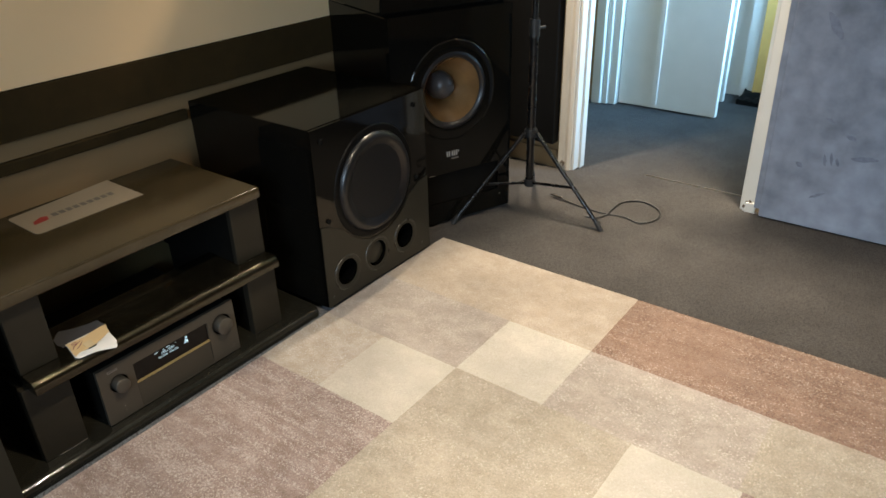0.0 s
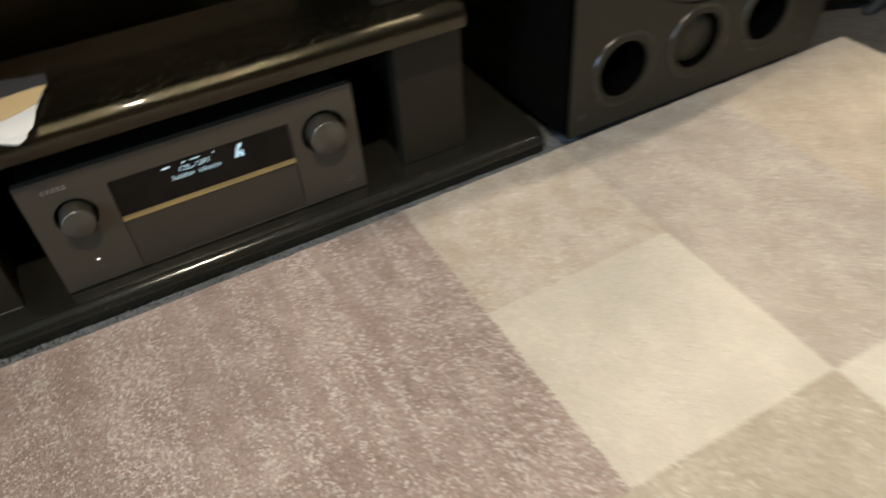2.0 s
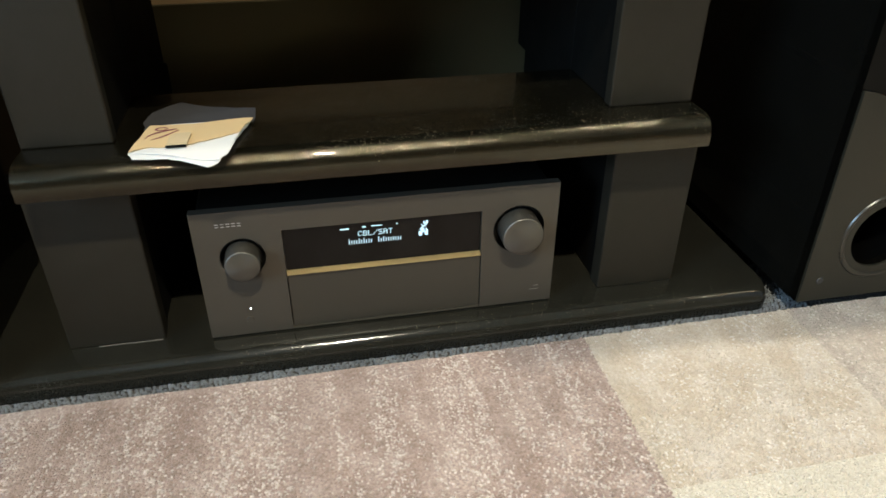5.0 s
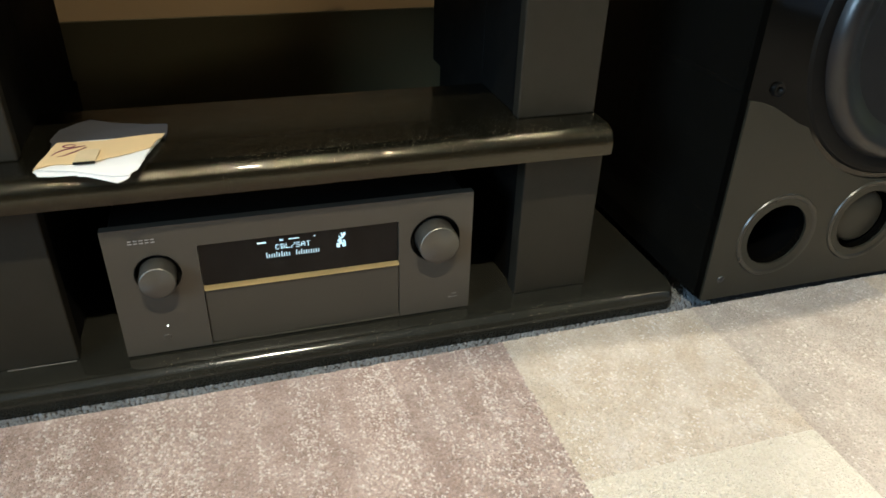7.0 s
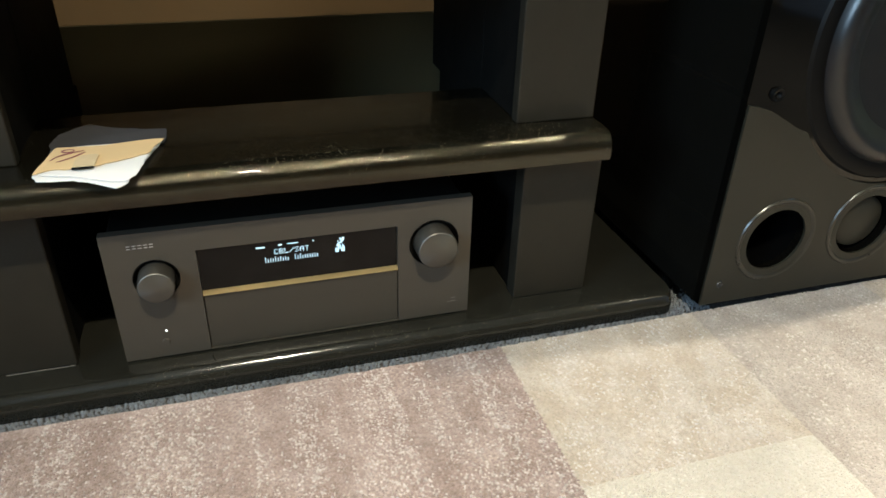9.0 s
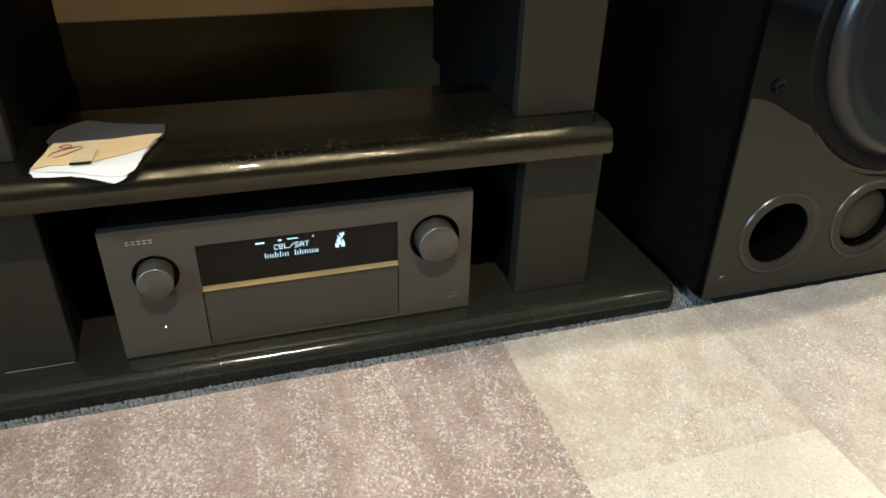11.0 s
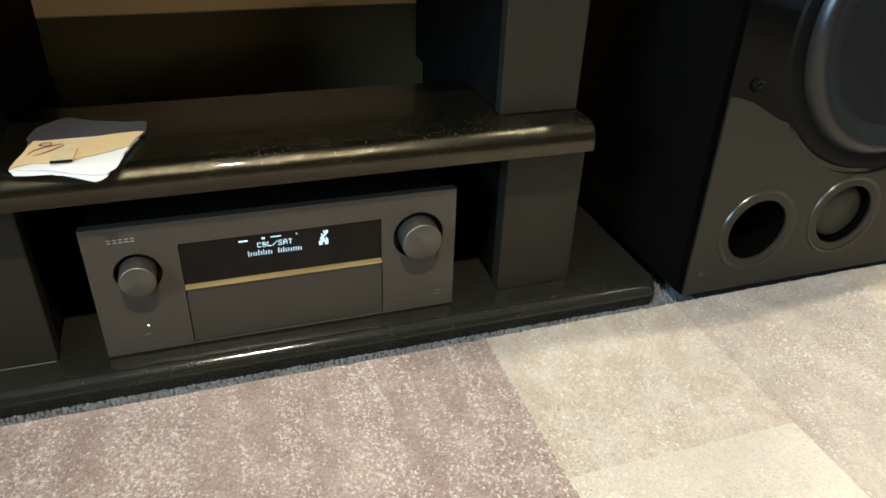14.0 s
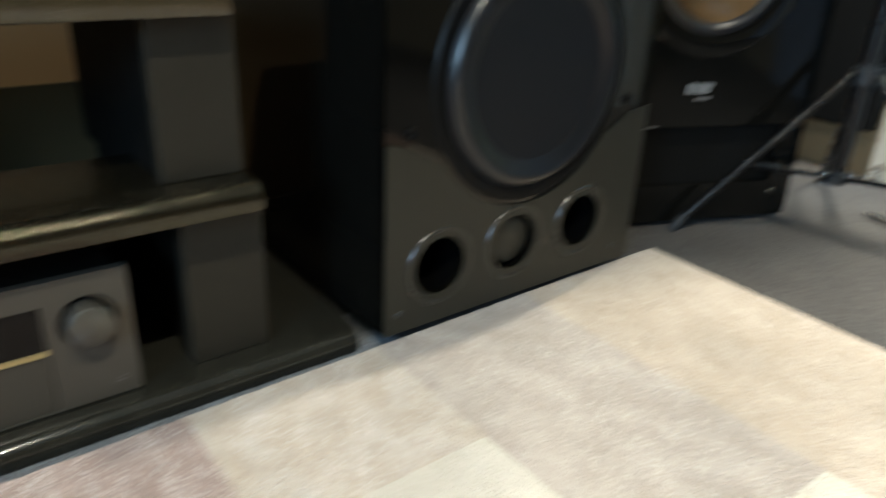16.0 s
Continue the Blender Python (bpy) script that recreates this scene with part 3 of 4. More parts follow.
part("display_window", box(0.0995, 0.337, 0.005, 0.0112, 0.0874, 0.1455), M_WINDOW, rc, "black display window")
part("trim_bar", prism([(0.006, 0.0836), (-0.0014, 0.0836), (-0.0014, 0.0846), (0.0040, 0.0866), (0.006, 0.0872)], "x", 0.0992, 0.3373), M_GOLD, rc, "reflective lip coloured bronze for the warm light it catches")


def knob(x, z, r_hole, r):
    part("recess", lathe([(0, 0), (r_hole, 0), (r_hole, 0.0095), (r_hole - 0.001, 0.0100)], 40, facing(x, 0.0105, z)), M_BLACK, rc, smooth=True)
    k = part("knob", lathe([(r, -0.008), (r, 0.0185), (r - 0.0006, 0.0201), (r - 0.002, 0.0210), (0, 0.0207)], 56, facing(x, 0, z)), M_KNOB, rc, "smooth graphite knob", True)
    return k


knob(0.052, 0.114, 0.0260, 0.0204)
knob(0.385, 0.116, 0.0325, 0.0258)
part("power_light", lathe([(0, 0.0008), (0.0008, 0.0005), (0.0008, -0.002)], 12, facing(0.051, 0, 0.041)), M_LED, rc, "lit white power light")
part("power_button", lathe([(0, 0.0012), (0.0040, 0.0012), (0.0046, 0.0004), (0.0046, -0.002)], 20, facing(0.0485, 0, 0.0245)), M_GRAPHITE, rc, smooth=True)
part("badge", merge(*[box(0.027 + i * 0.0061, 0.027 + i * 0.0061 + 0.0040, -0.0004, 0.001, 0.1568 + k * 0.0034, 0.1568 + k * 0.0034 + 0.0010) for i in range(5) for k in range(2)]), M_SILVER, rc, "small silver badge")
part("mark", merge(box(0.405, 0.417, -0.0005, 0.001, 0.0215, 0.0225), box(0.410, 0.416, -0.0005, 0.001, 0.0265, 0.028)), M_INK, rc)
for fx_, fy_ in ((0.05, 0.06), (0.384, 0.06), (0.05, 0.34), (0.384, 0.34)):
    part("foot", lathe([(0, 0), (0.02, 0), (0.02, 0.006), (0, 0.006)], 20, Matrix.Translation((fx_, fy_, 0))), M_RUBBERFOOT, rc)

GLYPHS = {"C": "0111010001100001000010000100010111 0", "B": "11110100011000111110100011000111110", "L": "10000100001000010000100001000011111", "/": "00001000010001000100010001000010000",
          "S": "01111100001000001110000010000111110", "A": "01110100011000111111100011000110001", "T": "11111001000010000100001000010000100"}


def dots(text, x, z, pitch, step):
    bms = []
    for i, ch in enumerate(text):
        bits = GLYPHS[ch].replace(" ", "")
        for k, bit in enumerate(bits):
            if bit == "1":
                px, pz = x + i * step + (k % 5) * pitch, z + (6 - k // 5) * pitch
                bms.append(box(px, px + pitch * 0.70, 0.0042, 0.005, pz, pz + pitch * 0.70))
    return merge(*bms)


part("display_text", dots("CBL/SAT", 0.187, 0.1255, 0.00098, 0.0061), M_VFD, rc, "glowing characters CBL/SAT on the display")
word = []
for i in range(11):
    if i != 5:
        hgt = 0.0068 if i in (0, 2, 3, 6, 7) else 0.0050
        bx_ = 0.1755 + i * 0.0059
        word.append(box(bx_, bx_ + 0.0009, 0.0042, 0.005, 0.1150, 0.1150 + hgt))
        word.append(box(bx_ + 0.0029, bx_ + 0.0038, 0.0042, 0.005, 0.1150, 0.1195))
part("display_bars", merge(*word), M_VFD_DIM, rc, "row of glowing bars on the display")
ICON = ["....#.##", "....####", "..#..##.", "...###..", "..##....", ".####.#.", "..###.##", "########", "###..###", "###..###"]
part("display_icon", merge(*[box(0.2600 + c * 0.00145, 0.2600 + c * 0.00145 + 0.00122, 0.0042, 0.005, 0.1180 + (9 - r) * 0.0020, 0.1180 + (9 - r) * 0.0020 + 0.00165)
     for r, row in enumerate(ICON) for c, ch in enumerate(row) if ch == "#"]), M_VFD, rc, "glowing pictogram of stacked blocks")
part("display_marks", merge(*[box(a, b, 0.0042, 0.005, c, d) for a, b, c, d in ((0.166, 0.1765, 0.1355, 0.1372), (0.1925, 0.1965, 0.1365, 0.1382), (0.203, 0.2155, 0.1372, 0.1382), (0.233, 0.2348, 0.1372, 0.1384))]), M_VFD_DIM, rc)

# ---- papers on the middle shelf ----


def sheet(name, at, outline, thick, material, label, category, curl=0.0, seed=0):
    """A slip of paper with slightly torn edges; curl lifts its crumpled parts."""
    ob = thing(name, at, label, category)
    pts = []
    for i, p in enumerate(outline):
        q = outline[(i + 1) % len(outline)]
        for k in range(4):
            x, y = p[0] + (q[0] - p[0]) * k / 4, p[1] + (q[1] - p[1]) * k / 4
            j = noise.noise_vector(Vector((x * 130, y * 130, seed))) * 0.0016
            pts.append((x + j.x, y + j.y))
    cx, cy = sum(p[0] for p in pts) / len(pts), sum(p[1] for p in pts) / len(pts)
    bm = bmesh.new()
    n_, rings = len(pts), 5
    grid = []
    for r in range(1, rings + 1):
        f = r / rings
        row = []
        for p in pts:
            x, y = cx + (p[0] - cx) * f, cy + (p[1] - cy) * f
            row.append(bm.verts.new((x, y, thick + curl * (0.5 + 0.5 * noise.noise(Vector((x * 38, y * 38, seed + 3)))) * f)))
        grid.append(row)
    mid = bm.verts.new((cx, cy, thick))
    foot = [bm.verts.new((v.co.x, v.co.y, 0 if i % 3 == 0 else max(0.0, v.co.z - thick))) for i, v in enumerate(grid[-1])]
    base = bm.verts.new((cx, cy, 0))
    for i in range(n_):
        j = (i + 1) % n_
        bm.faces.new((mid, grid[0][i], grid[0][j]))
        for r in range(rings - 1):
            bm.faces.new((grid[r][i], grid[r + 1][i], grid[r + 1][j], grid[r][j]))
        bm.faces.new((grid[-1][i], foot[i], foot[j], grid[-1][j]))
        bm.faces.new((base, foot[j], foot[i]))
    bmesh.ops.recalc_face_normals(bm, faces=bm.faces)
    part("sheet", bm, material, ob, smooth=False)
    return ob


sheet("plastic_bag", (0, 0, 0.2924), [(-0.034, 0.050), (0.082, 0.050), (0.084, 0.072), (0.083, 0.096), (0.058, 0.100), (0.02, 0.112), (-0.004, 0.130), (-0.018, 0.118), (-0.033, 0.100), (-0.038, 0.075)], 0.0008, M_GREYPAPER, "dark grey folded plastic sleeve under the papers", "plastic sleeve", 0.001, 1)
w = sheet("white_paper", (0, 0, 0.2944), [(-0.040, -0.018), (-0.034, -0.031), (0.000, -0.036), (0.018, -0.045), (0.042, -0.064), (0.050, -0.056), (0.056, -0.030), (0.064, -0.004), (0.080, 0.050), (-0.026, 0.054)], 0.0008, M_PAPER, "white folded paper slip lying on the middle shelf", "paper", 0.0012, 2)
sheet("white_paper", (0, 0, 0.2966), [(-0.036, -0.020), (-0.002, -0.030), (0.036, -0.050), (0.052, -0.052), (0.060, -0.036), (0.065, -0.005), (0.072, 0.023), (0.081, 0.050), (-0.024, 0.050)], 0.0006, M_PAPER, "white paper slip on top of another slip", "paper", 0.0008, 3)
kc = sheet("kraft_envelope", (0, 0, 0.2981), [(-0.039, -0.020), (-0.027, -0.012), (0.006, -0.015), (0.022, -0.010), (0.051, 0.002), (0.070, 0.013), (0.074, 0.030), (0.083, 0.050), (0.067, 0.052), (0.020, 0.044), (-0.027, 0.047)], 0.0008, M_KRAFT, "tan kraft envelope with a purple mark", "envelope", 0.0004, 4)


def stroke(points, wid, z0, z1):
    """A flat drawn line along points."""
    left, right = [], []
    for i, p in enumerate(points):
        a, b = Vector(points[max(0, i - 1)]), Vector(points[min(len(points) - 1, i + 1)])
        d = (b - a).normalized() * wid * (0.3 + 0.7 * math.sin(math.pi * (i + 0.5) / len(points)))
        left.append((p[0] - d.y, p[1] + d.x))
        right.append((p[0] + d.y, p[1] - d.x))
    return prism(left + right[::-1], "z", z0, z1)


swoosh = [(-0.027 + 0.030 * k / 10, 0.010 + 0.026 * (k / 10) ** 0.5 - 0.004 * k / 10) for k in range(11)]
swoosh2 = [(-0.021 + 0.026 * k / 10, 0.006 + 0.022 * (k / 10) ** 1.4) for k in range(11)]
ring = [(-0.013 + 0.006 * math.cos(k * 0.57), 0.034 + 0.004 * math.sin(k * 0.57)) for k in range(12)]
part("mark", merge(stroke(swoosh, 0.0013, 0.0013, 0.0015), stroke(swoosh2, 0.0011, 0.0013, 0.0015), stroke(ring, 0.0011, 0.0013, 0.0015)), M_PURPLE, kc, "purple drawn mark")
mc = thing("memory_card", (-0.003, -0.016, 0.2995), "small card in a clear sleeve with a black edge", "memory card")
part("card", prism([(0, 0), (0.0205, 0), (0.0225, 0.030), (0.020, 0.033), (0.004, 0.031), (0.001, 0.026)], "z", 0, 0.0014), M_SLEEVE, mc)
part("edge", box(0, 0.0205, -0.003, -0.0002, 0, 0.0020, 0.0004), M_BLACK, mc, "black edge strip")

# ---- card on the top shelf ----
cd = thing("name_card", (0.055, 0.224, 0.5214), "pale card with a red emblem on the top shelf", "card")
part("card", prism([(0.012, 0.0), (0.308, 0.0), (0.308, 0.190), (0.004, 0.160), (0, 0.150), (0, 0.014), (0.004, 0.004)], "z", 0, 0.0012), M_CARD, cd)
part("emblem", prism([(0.026, 0.062), (0.066, 0.066), (0.074, 0.092), (0.058, 0.098), (0.030, 0.082)], "z", 0.0012, 0.0015), M_RED, cd, "red emblem")
part("lettering_bars", merge(*[box(0.084 + i * 0.0205, 0.084 + i * 0.0205 + 0.015, 0.074, 0.096, 0.0012, 0.0015) for i in range(9)]), M_INK, cd, "row of grey printed bars")

# ---- the subwoofer ----
sx0, sx1, sy, sh = 0.766, 1.320, -0.052, 0.645
sb = thing("subwoofer", (0, sy, 0), "large black ported subwoofer with a charcoal lower baffle", "subwoofer")
part("cabinet", open_box(sx0, sx1, 0.012, 0.585, 0.022, sh, 0.0), M_GLOSSBLACK, sb, "gloss black cabinet")
cxs, czs = 1.038, 0.392
part("driver_panel", holed([(sx0, 0.024), (sx1, 0.024), (sx1, sh - 0.002), (sx0, sh - 0.002)], [circle(0.868, 0.118, 0.048), circle(1.020, 0.122, 0.048), circle(1.176, 0.126, 0.048), circle(cxs, czs, 0.186, 64)], 0.0, 0.0118), M_PANEL, sb, "gloss black driver panel")
R = 0.205
arc = [(cxs + R * math.cos(radians(214 + 112 * i / 32)), czs + R * math.sin(radians(214 + 112 * i / 32))) for i in range(33)]
wing = [(sx0 + 0.001, 0.321), (0.785, 0.3175), (0.806, 0.310), (0.828, 0.2975), (0.848, 0.286), (0.860, 0.2805)]
outer = [(sx0 + 0.001, 0.024), (sx1 - 0.001, 0.024)] + [(sx1 - 0.001, 0.316)] + [(2 * cxs - x, z) for x, z in wing[2:]] + arc[::-1] + wing[::-1]
part("lower_baffle", holed(outer, [circle(0.868, 0.118, 0.0475), circle(1.020, 0.122, 0.0475), circle(1.176, 0.126, 0.0475)], -0.004, 0.0036), M_BAFFLE, sb, "charcoal satin lower baffle")
part("trim_ring", lathe([(0.172, 0.002), (0.177, 0.0035), (0.194, 0.0035), (0.1975, 0.0)], 72, facing(cxs, 0, czs)), M_RING, sb, smooth=True)
part("surround", lathe([(0.1285, 0.0085), (0.136, 0.0108), (0.144, 0.0148), (0.152, 0.0182), (0.159, 0.0190), (0.166, 0.0160), (0.1715, 0.0090), (0.1745, 0.0010)], 72, facing(cxs, 0, czs)), M_CONE, sb, "thick rubber surround", True)
part("cone", lathe([(0, 0.0045), (0.05, 0.0050), (0.10, 0.0066), (0.120, 0.0076), (0.1287, 0.0086)], 64, facing(cxs, 0, czs)), M_CONEFACE, sb, "charcoal dished cone", True)
for px, pz, plugged in ((0.868, 0.118, 0), (1.020, 0.122, 1), (1.176, 0.126, 0)):
    pt = part("port", lathe([(0.0645, 0.0040), (0.0632, 0.0058), (0.0610, 0.0060), (0.0572, 0.0042), (0.0535, 0.0005), (0.0505, -0.0050), (0.0482, -0.0110)], 48, facing(px, 0, pz)), M_PORT, sb, smooth=True)
    part("port_tube", lathe([(0.0482, -0.0112), (0.0450, -0.025), (0.0425, -0.05), (0.0425, -0.26), (0, -0.26)], 48, facing(px, 0, pz)), M_VOID, pt, "port tube coloured black for its inner shade", True)
    if plugged:
        part("plug", lathe([(0, -0.006), (0.036, -0.006), (0.0405, -0.009), (0.0422, -0.018)], 40, facing(px, 0, pz)), M_BAFFLE, pt, "foam port plug", True)
for bx, bz in ((0.806, 0.332), (1.258, 0.332), (0.806, 0.60), (1.258, 0.60)):
    gb = part("grille_socket", lathe([(0.003, 0.0), (0.005, 0.004), (0.0085, 0.005), (0.0095, 0.0)], 20, facing(bx, 0, bz)), M_RING, sb, smooth=True)
for bx in (0.792, 1.272):
    part("baffle_screw", lathe([(0.0, 0.0042), (0.003, 0.0042), (0.0045, 0.0052), (0.0055, 0.004)], 14, facing(bx, 0, 0.056)), M_PLASTIC, sb, smooth=True)
for fx_, fy_ in ((0.82, 0.06), (1.24, 0.06), (0.82, 0.52), (1.24, 0.52)):
    part("foot", lathe([(0, 0), (0.022, 0), (0.025, 0.022), (0, 0.022)], 20, Matrix.Translation((fx_, fy_, 0))), M_RUBBERFOOT, sb)

# its twin on the other side of the stand
s2 = copy_thing(sb, pose(-1.578, sy, 0))
s2["label"] = "large black ported subwoofer at the far end of the stand"
sb["group"] = s2["group"] = "subwoofers beside the stand"

# ---- the tall loudspeaker ----
tw = thing("tall_loudspeaker", (1.846, -0.088, 0), "tall piano-black loudspeaker with a tan-coned woofer, turned inwards", "loudspeaker", rz=-22)
W_ = 0.545
part("cabinet", open_box(-W_, 0, 0.020, 0.52, 0.012, 0.86, 0.004), M_GLOSSBLACK, tw)
part("front_panel", holed([(-W_, 0.012), (0, 0.012), (0, 0.86), (-W_, 0.86)], [circle(-0.277, 0.560, 0.165, 64), [(-0.45, 0.095), (-0.45, 0.225), (-0.06, 0.225), (-0.06, 0.095)]], 0.0, 0.0195), M_GLOSSBLACK, tw)
part("port_slot", box(-0.45, -0.06, 0.015, 0.0195, 0.095, 0.225), M_BLACK, tw, "matt black slot port")
part("woofer_ring", lathe([(0.150, 0.004), (0.155, 0.005), (0.188, 0.005), (0.193, 0.003), (0.196, 0.0)], 72, facing(-0.277, 0, 0.560)), M_GLOSSBLACK, tw, "gloss black trim ring", True)
part("woofer_surround", lathe([(0.126, -0.006), (0.131, 0.002), (0.139, 0.006), (0.147, 0.004), (0.153, 0.0)], 64, facing(-0.277, 0, 0.560)), M_RUBBER, tw, "black rubber surround", True)
part("woofer_cone", lathe([(0.053, -0.112), (0.075, -0.090), (0.105, -0.050), (0.121, -0.022), (0.128, -0.006)], 64, facing(-0.277, 0, 0.560)), M_PAPERCONE, tw, "shiny tan cone", True)
part("dust_cap", lathe([(0, -0.040), (0.022, -0.043), (0.040, -0.056), (0.052, -0.078), (0.056, -0.108)], 48, facing(-0.277, 0, 0.560)), M_CAP, tw, "satin dust cap greyed for the daylight it reflects", True)
part("badge", merge(*[box(a, a + 0.0055, -0.0012, 0.001, 0.294, 0.316) for a in (-0.312, -0.302, -0.288, -0.278, -0.268)], box(-0.259, -0.254, -0.0012, 0.001, 0.306, 0.314)), M_SILVER, tw, "silver badge")
part("badge_line", merge(box(-0.290, -0.256, -0.0012, 0.001, 0.280, 0.287)), M_INK, tw)
for u0, u1 in ((-0.435, -0.405), (-0.395, -0.37)):
    part("slot_edge", box(u0, u1, -0.0008, 0.001, 0.2245, 0.2262), M_SILVER, tw, "thin bright edge of the slot")
part("panel_screw", lathe([(0, 0.0012), (0.0035, 0.0010), (0.0045, 0.0)], 12, facing(-0.05, 0, 0.07)), M_CHROME, tw, "small chrome screw")
part("upper_cabinet", box(-W_, 0, 0.05, 0.52, 0.86, 1.75, 0.006), M_GLOSSBLACK, tw)
for u in (-0.50, -0.04):
    for v in (0.05, 0.43):
        part("foot", lathe([(0, 0), (0.018, 0), (0.02, 0.012), (0, 0.012)], 16, Matrix.Translation((u, v, 0))), M_RUBBERFOOT, tw)

# ---- the tripod stand ----
cx_, cy_, hub = 1.876, -0.172, 0.345
tp = thing("tripod_stand", (cx_, cy_, 0), "black steel tripod stand on the carpet before the loudspeaker", "tripod")
part("pole", merge(tube((0, 0, 0.118), (0, 0, 0.76), 0.0165), tube((0, 0, 0.70), (0, 0, 1.55), 0.0125)), M_TRIPOD, tp, smooth=True)
cl = part("clutch", merge(tube((0, 0, 0.735), (0, 0, 0.80), 0.021), tube((0.018, -0.01, 0.765), (0.045, -0.022, 0.765), 0.006)), M_PLASTIC, tp, smooth=True)
part("collar", merge(tube((0, 0, hub - 0.02), (0, 0, hub + 0.012), 0.027), tube((0, 0, hub + 0.012), (0, 0, hub + 0.02), 0.021)), M_PLASTIC, tp, smooth=True)
part("foot_bracket", tube((0, 0, 0.105), (0, 0, 0.135), 0.021), M_PLASTIC, tp, smooth=True)
for ang in (-95.5, 151.0, 27.5):
    dx, dy = math.cos(radians(ang)), math.sin(radians(ang))
    top, end = Vector((dx * 0.03, dy * 0.03, hub)), Vector((dx * 0.36, dy * 0.36, 0.012))
    lg = part("leg", tube(top, end, 0.0085, 0.0095, 12), M_TRIPOD, tp, smooth=True)
    part("rubber_foot", tube(end + (top - end) * 0.06, end + Vector((dx * 0.006, dy * 0.006, -0.0115)), 0.012, 0.011, 12), M_RUBBERFOOT, lg)
    mid = top.lerp(end, 0.58)
    br = part("brace", tube((dx * 0.015, dy * 0.015, 0.12), mid, 0.0065, 0.0065, 8), M_TRIPOD, tp)
    part("rivet", lathe([(0, 0.013), (0.004, 0.012), (0.005, 0.008)], 10, Matrix.Translation(mid)), M_CHROME, br, "chrome rivet")
    part("rivet", lathe([(0, 0.012), (0.004, 0.011), (0.005, 0.006)], 10, Matrix.Translation((dx * 0.028, dy * 0.028, 0.122))), M_CHROME, br, "chrome rivet")

# ---- the cable on the carpet ----
cb = thing("audio_cable", (2.09, -0.58, 0.004), "thin black audio cable looped on the carpet", "cable")
pts = [(-0.07, 0.325, 0.006), (-0.085, 0.25, 0), (-0.10, 0.13, 0), (-0.09, 0.075, 0), (-0.08, 0.01, 0.001), (-0.115, -0.055, 0.001), (-0.05, -0.105, 0.001), (0.04, -0.10, 0.001), (0.10, -0.03, 0.001), (0.105, 0.05, 0.001), (0.04, 0.095, 0.001),
       (-0.05, 0.09, 0.004), (-0.11, 0.085, 0.003), (-0.16, 0.11, 0.001), (-0.165, 0.16, 0)]
cord("cord", pts, 0.0036, M_PLASTIC, cb)
part("plug", merge(tube((-0.07, 0.32, 0.006), (-0.062, 0.365, 0.006), 0.008, 0.008, 14), tube((-0.062, 0.365, 0.006), (-0.059, 0.385, 0.006), 0.0045, 0.004, 12)), M_CHROME, cb, "chrome cable plug", True)

# ---- lamps on the ceiling ----
for lx, ly, lz, watts, spread in LAMPS:
    dl = thing("downlight", (lx, ly, H), "small round warm ceiling downlight", "ceiling light", "ceiling downlights")
    part("rim", lathe([(0.06, 0), (0.06, -0.006), (0.05, -0.008), (0.048, 0)], 32), M_WHITE, dl, smooth=True)
    part("lens", lathe([(0, -0.003), (0.048, -0.003), (0.048, 0)], 32), M_LAMP, dl, "lit lamp lens")

# ---- the rug ----
rg = thing("patchwork_rug", (0, 0, 0), "cut-pile patchwork rug of cream, taupe and brown rectangles on the carpet", "rug")
XS = dict(l=-1.3, a=-0.45, b=0.463, c=0.758, d=1.062, e=1.417)
PATCHES = [("b", "c", -0.302, -0.047, "beige"), ("b", "c", -0.585, -0.302, "cream"), ("c", "d", -0.585, -0.047, "taupe"), ("d", "e", -0.876, -0.047, "tan"),
           ("c", "d", -0.876, -0.585, "cream"), ("a", "b", -0.585, -0.047, "brown"), ("l", "a", -0.585, -0.047, "beige"), ("l", "a", -1.14, -0.585, "taupe"),
           ("a", "c", -1.14, -0.585, "sand"), ("c", "d", -1.41, -0.876, "taupe"), ("d", "e", -1.95, -0.876, "rust"), ("c", "d", -1.95, -1.41, "sand"),
           ("b", "c", -1.42, -1.14, "cream"), ("b", "c", -1.95, -1.42, "brown"), ("l", "b", -1.95, -1.14, "beige")]
TOP = 0.012


def edge_shift(x, y):
    """How far the rug's wavering far edge lies back at x."""
    if y > -0.05:
        return 0.013 * max(0.0, 1.2 - x) if x > 0.463 else 0.0096 + 0.028 * max(0.0, 0.463 - x)
    return 0.0


def rug_patch(x0, x1, y0, y1, top):
    """A patch whose shared edges wander a little with the weave."""
    nx, ny = max(4, int((x1 - x0) / 0.012)), max(4, int((y1 - y0) / 0.012))
    bm = bmesh.new()

    def at(x, y, z):
        k = noise.noise_vector(Vector((x * 45, y * 45, 0))) * 0.0022
        k2 = noise.noise(Vector((x * 3, y * 3, 5))) * 0.0012
        y -= edge_shift(x, y)
        return (x + k.x, y + k.y, z + k2 if z > 0.005 else z)

    g = [[bm.verts.new(at(x0 + (x1 - x0) * i / nx, y0 + (y1 - y0) * j / ny, top)) for i in range(nx + 1)] for j in range(ny + 1)]
    for j in range(ny):
        for i in range(nx):
            bm.faces.new((g[j][i], g[j][i + 1], g[j + 1][i + 1], g[j + 1][i]))
    rim = g[0] + [g[j][nx] for j in range(1, ny + 1)] + g[ny][-2::-1] + [g[j][0] for j in range(ny - 1, 0, -1)]
    low = [bm.verts.new((v.co.x, v.co.y, 0.001)) for v in rim]
    for i in range(len(rim)):
        j = (i + 1) % len(rim)
        bm.faces.new((rim[j], rim[i], low[i], low[j]))
    return bm


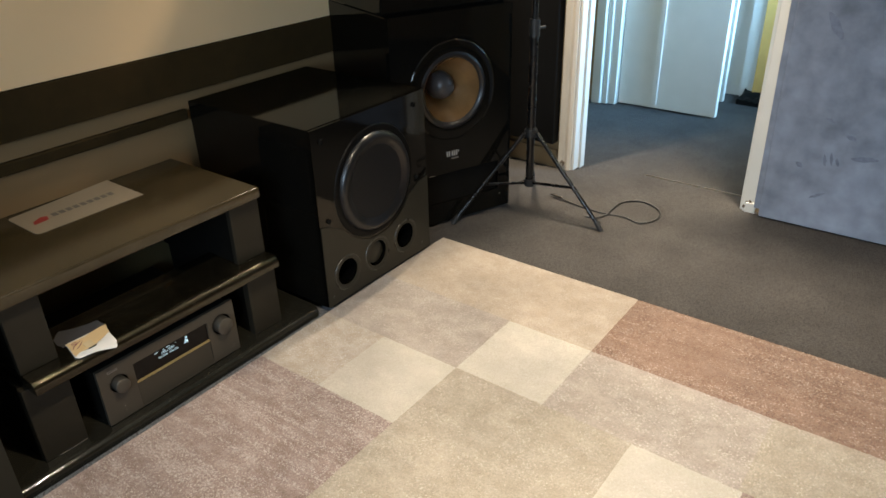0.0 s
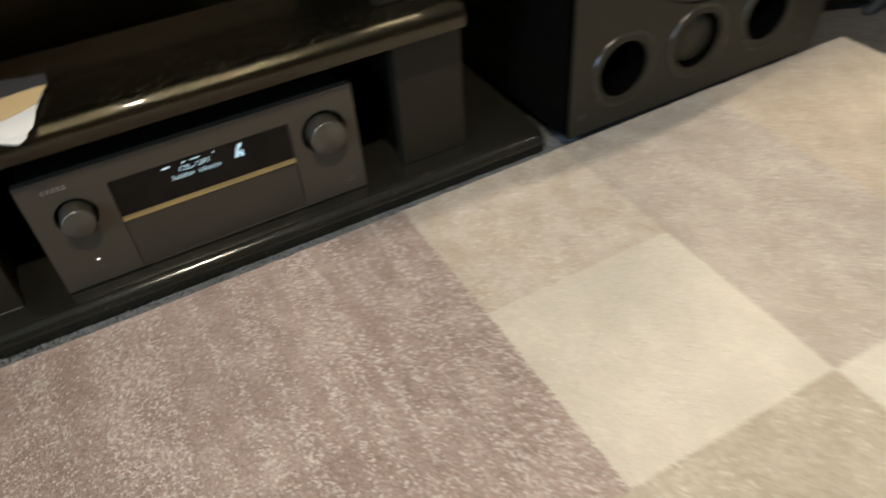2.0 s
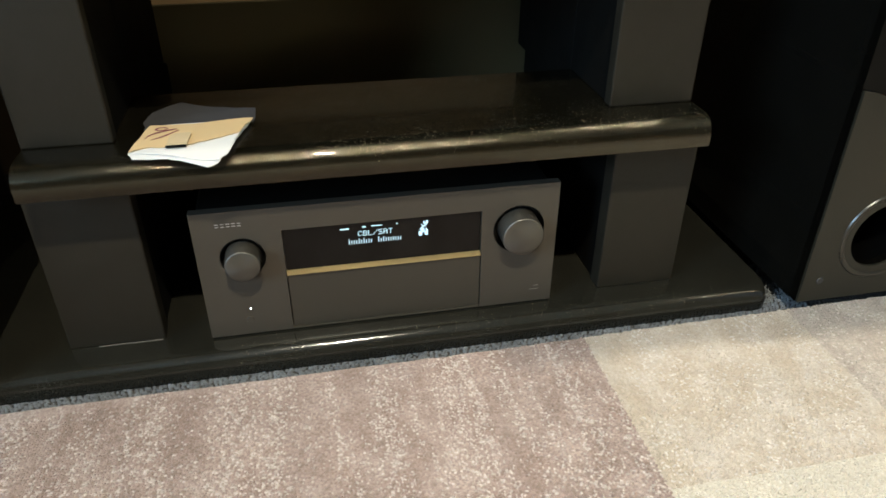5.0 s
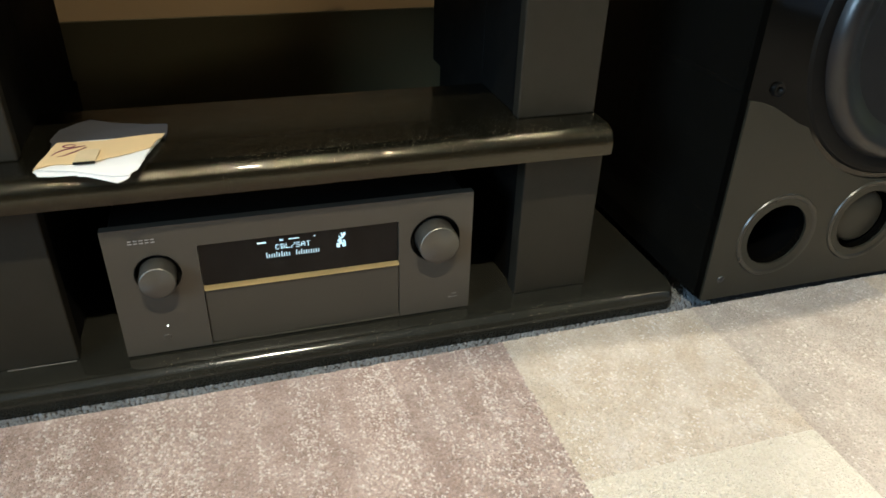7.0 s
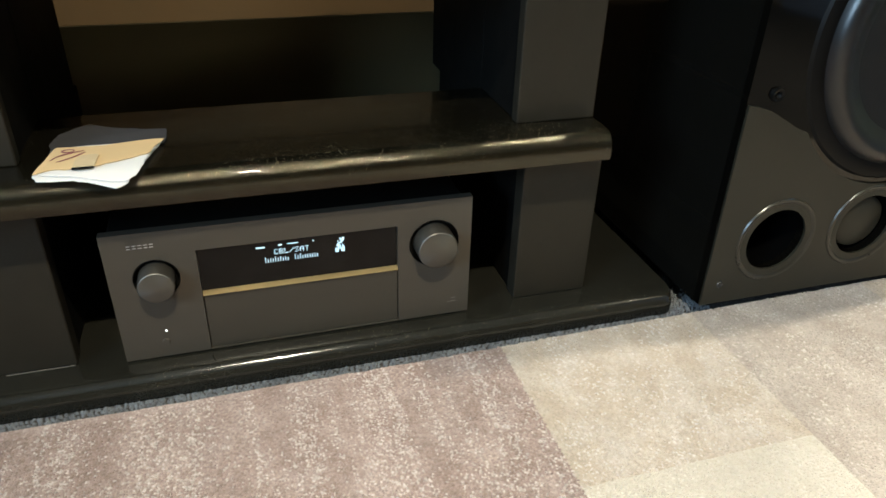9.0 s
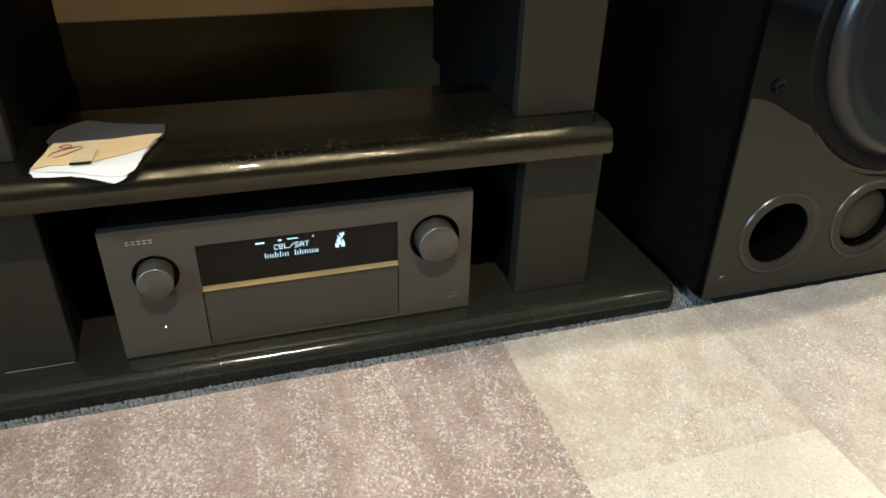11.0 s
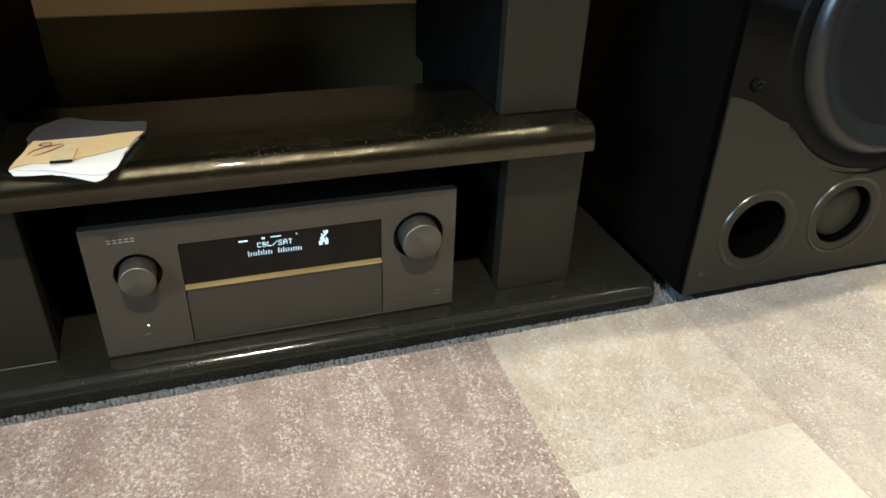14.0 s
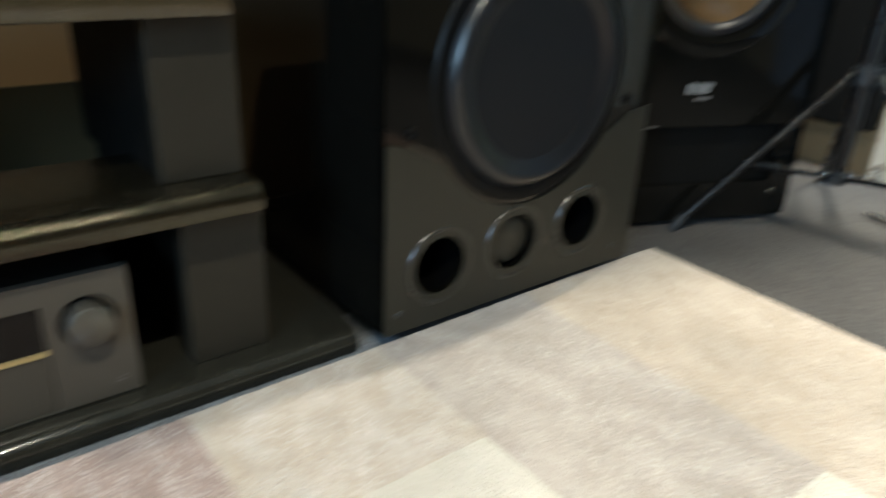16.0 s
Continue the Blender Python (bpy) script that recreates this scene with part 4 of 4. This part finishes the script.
def scatter_mesh(name, verts, faces_one, count, per, material, parent, label, smooth=False):
    """One mesh of many alike small pieces; verts is (count, per, 3)."""
    me = bpy.data.meshes.new(name)
    faces = [[a + k * per for a in f] for k in range(count) for f in faces_one]
    me.from_pydata(verts.reshape(-1, 3).tolist(), [], faces)
    me.materials.append(material)
    if smooth:
        me.polygons.foreach_set("use_smooth", [True] * len(me.polygons))
    ob = new(name, me)
    ob.parent = parent
    ob["kind"] = "stuff"
    ob["label"] = label
    return ob


def pile(x0, x1, y0, y1, step, material, parent):
    """Short leaning tufts of wool, row by row over a patch."""
    rnd = np.random.RandomState(int(abs(x0 * 1000) + abs(y1 * 777)))
    gx, gy = np.meshgrid(np.arange(x0 + step / 2, x1, step), np.arange(y0 + step / 2, y1 - 0.002, step))
    gx, gy = gx.ravel(), gy.ravel()
    gx = gx + rnd.uniform(-0.35, 0.35, gx.size) * step
    gy = gy + rnd.uniform(-0.35, 0.35, gy.size) * step
    if y1 > -0.06:
        shift = np.where(gx > 0.463, 0.013 * np.maximum(0, 1.2 - gx), 0.0096 + 0.028 * np.maximum(0, 0.463 - gx))
        keep = gy < y1 - shift
        gx, gy = gx[keep], gy[keep]
    k = gx.size
    v = np.zeros((k, 5, 3))
    turn = rnd.uniform(0, 1.57, k)
    half = step * rnd.uniform(0.60, 0.80, k)
    for c in range(4):
        v[:, c, 0] = gx + half * np.cos(turn + c * 1.5708)
        v[:, c, 1] = gy + half * np.sin(turn + c * 1.5708)
        v[:, c, 2] = TOP - 0.0013
    v[:, 4, 0] = gx + rnd.normal(0.0, 0.0007, k)
    v[:, 4, 1] = gy + rnd.normal(-0.0006, 0.0007, k)
    v[:, 4, 2] = TOP + rnd.uniform(-0.0006, 0.0005, k)
    return scatter_mesh("nap", v, [(0, 1, 4), (1, 2, 4), (2, 3, 4), (3, 0, 4)], k, 5, material, parent, "short wool pile")


for x0, x1, y0, y1, c in PATCHES:
    near = XS[x0] >= -0.5
    pa = part("patch", rug_patch(XS[x0], XS[x1], y0, y1, TOP - 0.0016 if near else TOP), RUG[c], rg, {"brown": "dark brown flecked patch", "rust": "reddish brown flecked patch", "cream": "plain cream patch"}.get(c, "beige-grey mottled patch"), True)
    if near:
        pile(XS[x0], XS[x1], y0, y1, 0.0031 if y1 > -0.31 else 0.0042 if y1 > -0.8 else 0.0048, PILE[c], pa)

# loops of the carpet in the strip between the stand and the rug
rnd = np.random.RandomState(5)
rows = []
for x0, x1, y0, y1 in ((-0.46, 0.80, -0.108, -0.026), (0.735, 0.80, -0.026, 0.07)):
    gx, gy = np.meshgrid(np.arange(x0, x1, 0.0052), np.arange(y0, y1, 0.0050))
    gx = gx + np.where(np.arange(gx.shape[0]) % 2, 0.0026, 0.0)[:, None]
    rows.append(np.stack([gx.ravel(), gy.ravel(), np.zeros(gx.size)], 1))
c0 = np.concatenate(rows)
c0[:, :2] += rnd.normal(0, 0.0010, (len(c0), 2))
k = len(c0)
v = np.zeros((k, 13, 3))
wide = rnd.uniform(0.0021, 0.0034, k)
for a in range(6):
    ca, sa = math.cos(a * math.pi / 3), math.sin(a * math.pi / 3)
    v[:, a] = c0 + np.stack([wide * ca, wide * 0.8 * sa, np.zeros(k)], 1)
    v[:, 6 + a] = c0 + np.stack([wide * 0.72 * ca, wide * 0.58 * sa, np.full(k, 0.0026)], 1)
v[:, 12] = c0 + np.stack([np.zeros(k), np.zeros(k), rnd.uniform(0.0028, 0.0046, k)], 1)
dome = [(a, (a + 1) % 6, 6 + (a + 1) % 6, 6 + a) for a in range(6)] + [(6 + a, 6 + (a + 1) % 6, 12) for a in range(6)]
scatter_mesh("loop_strip", v, dome, k, 13, M_LOOPS, bpy.data.objects["floor"], "blue-grey carpet loops", True)

# pale grains of dust along the rolled fronts of the two lower shelves
grain = np.random.RandomState(21)
for board, x0, x1, z1, r, count in (("middle_shelf", 0.13, 0.596, 0.292, 0.0223, 620), ("base_shelf", 0.02, 0.70, 0.034, 0.0211, 420)):
    ang = np.clip(grain.normal(62, 22, count), 8, 90)
    back = np.where(grain.rand(count) < 0.35, grain.gamma(1.3, 0.022, count), 0.0)
    ang = np.where(back > 0, 90, ang)
    y_f = -0.034 if board == "middle_shelf" else -0.036
    c0 = np.stack([grain.uniform(x0, x1, count), y_f + r - r * np.cos(np.radians(ang)) + np.minimum(back, 0.09), z1 - r + r * np.sin(np.radians(ang))], 1)
    size = grain.uniform(0.00022, 0.00052, count)
    v = np.zeros((count, 4, 3))
    for a in range(3):
        v[:, a] = c0 + np.stack([size * np.cos(a * 2.094) * 1.6, size * np.sin(a * 2.094), np.full(count, -0.0001)], 1)
    v[:, 3] = c0 + np.stack([np.zeros(count), -size * 0.4, size * 0.9], 1)
    scatter_mesh("dust_grains", v, [(0, 1, 3), (1, 2, 3), (2, 0, 3), (0, 2, 1)], count, 4, M_DUST, bpy.data.objects[board], "pale dust grains")
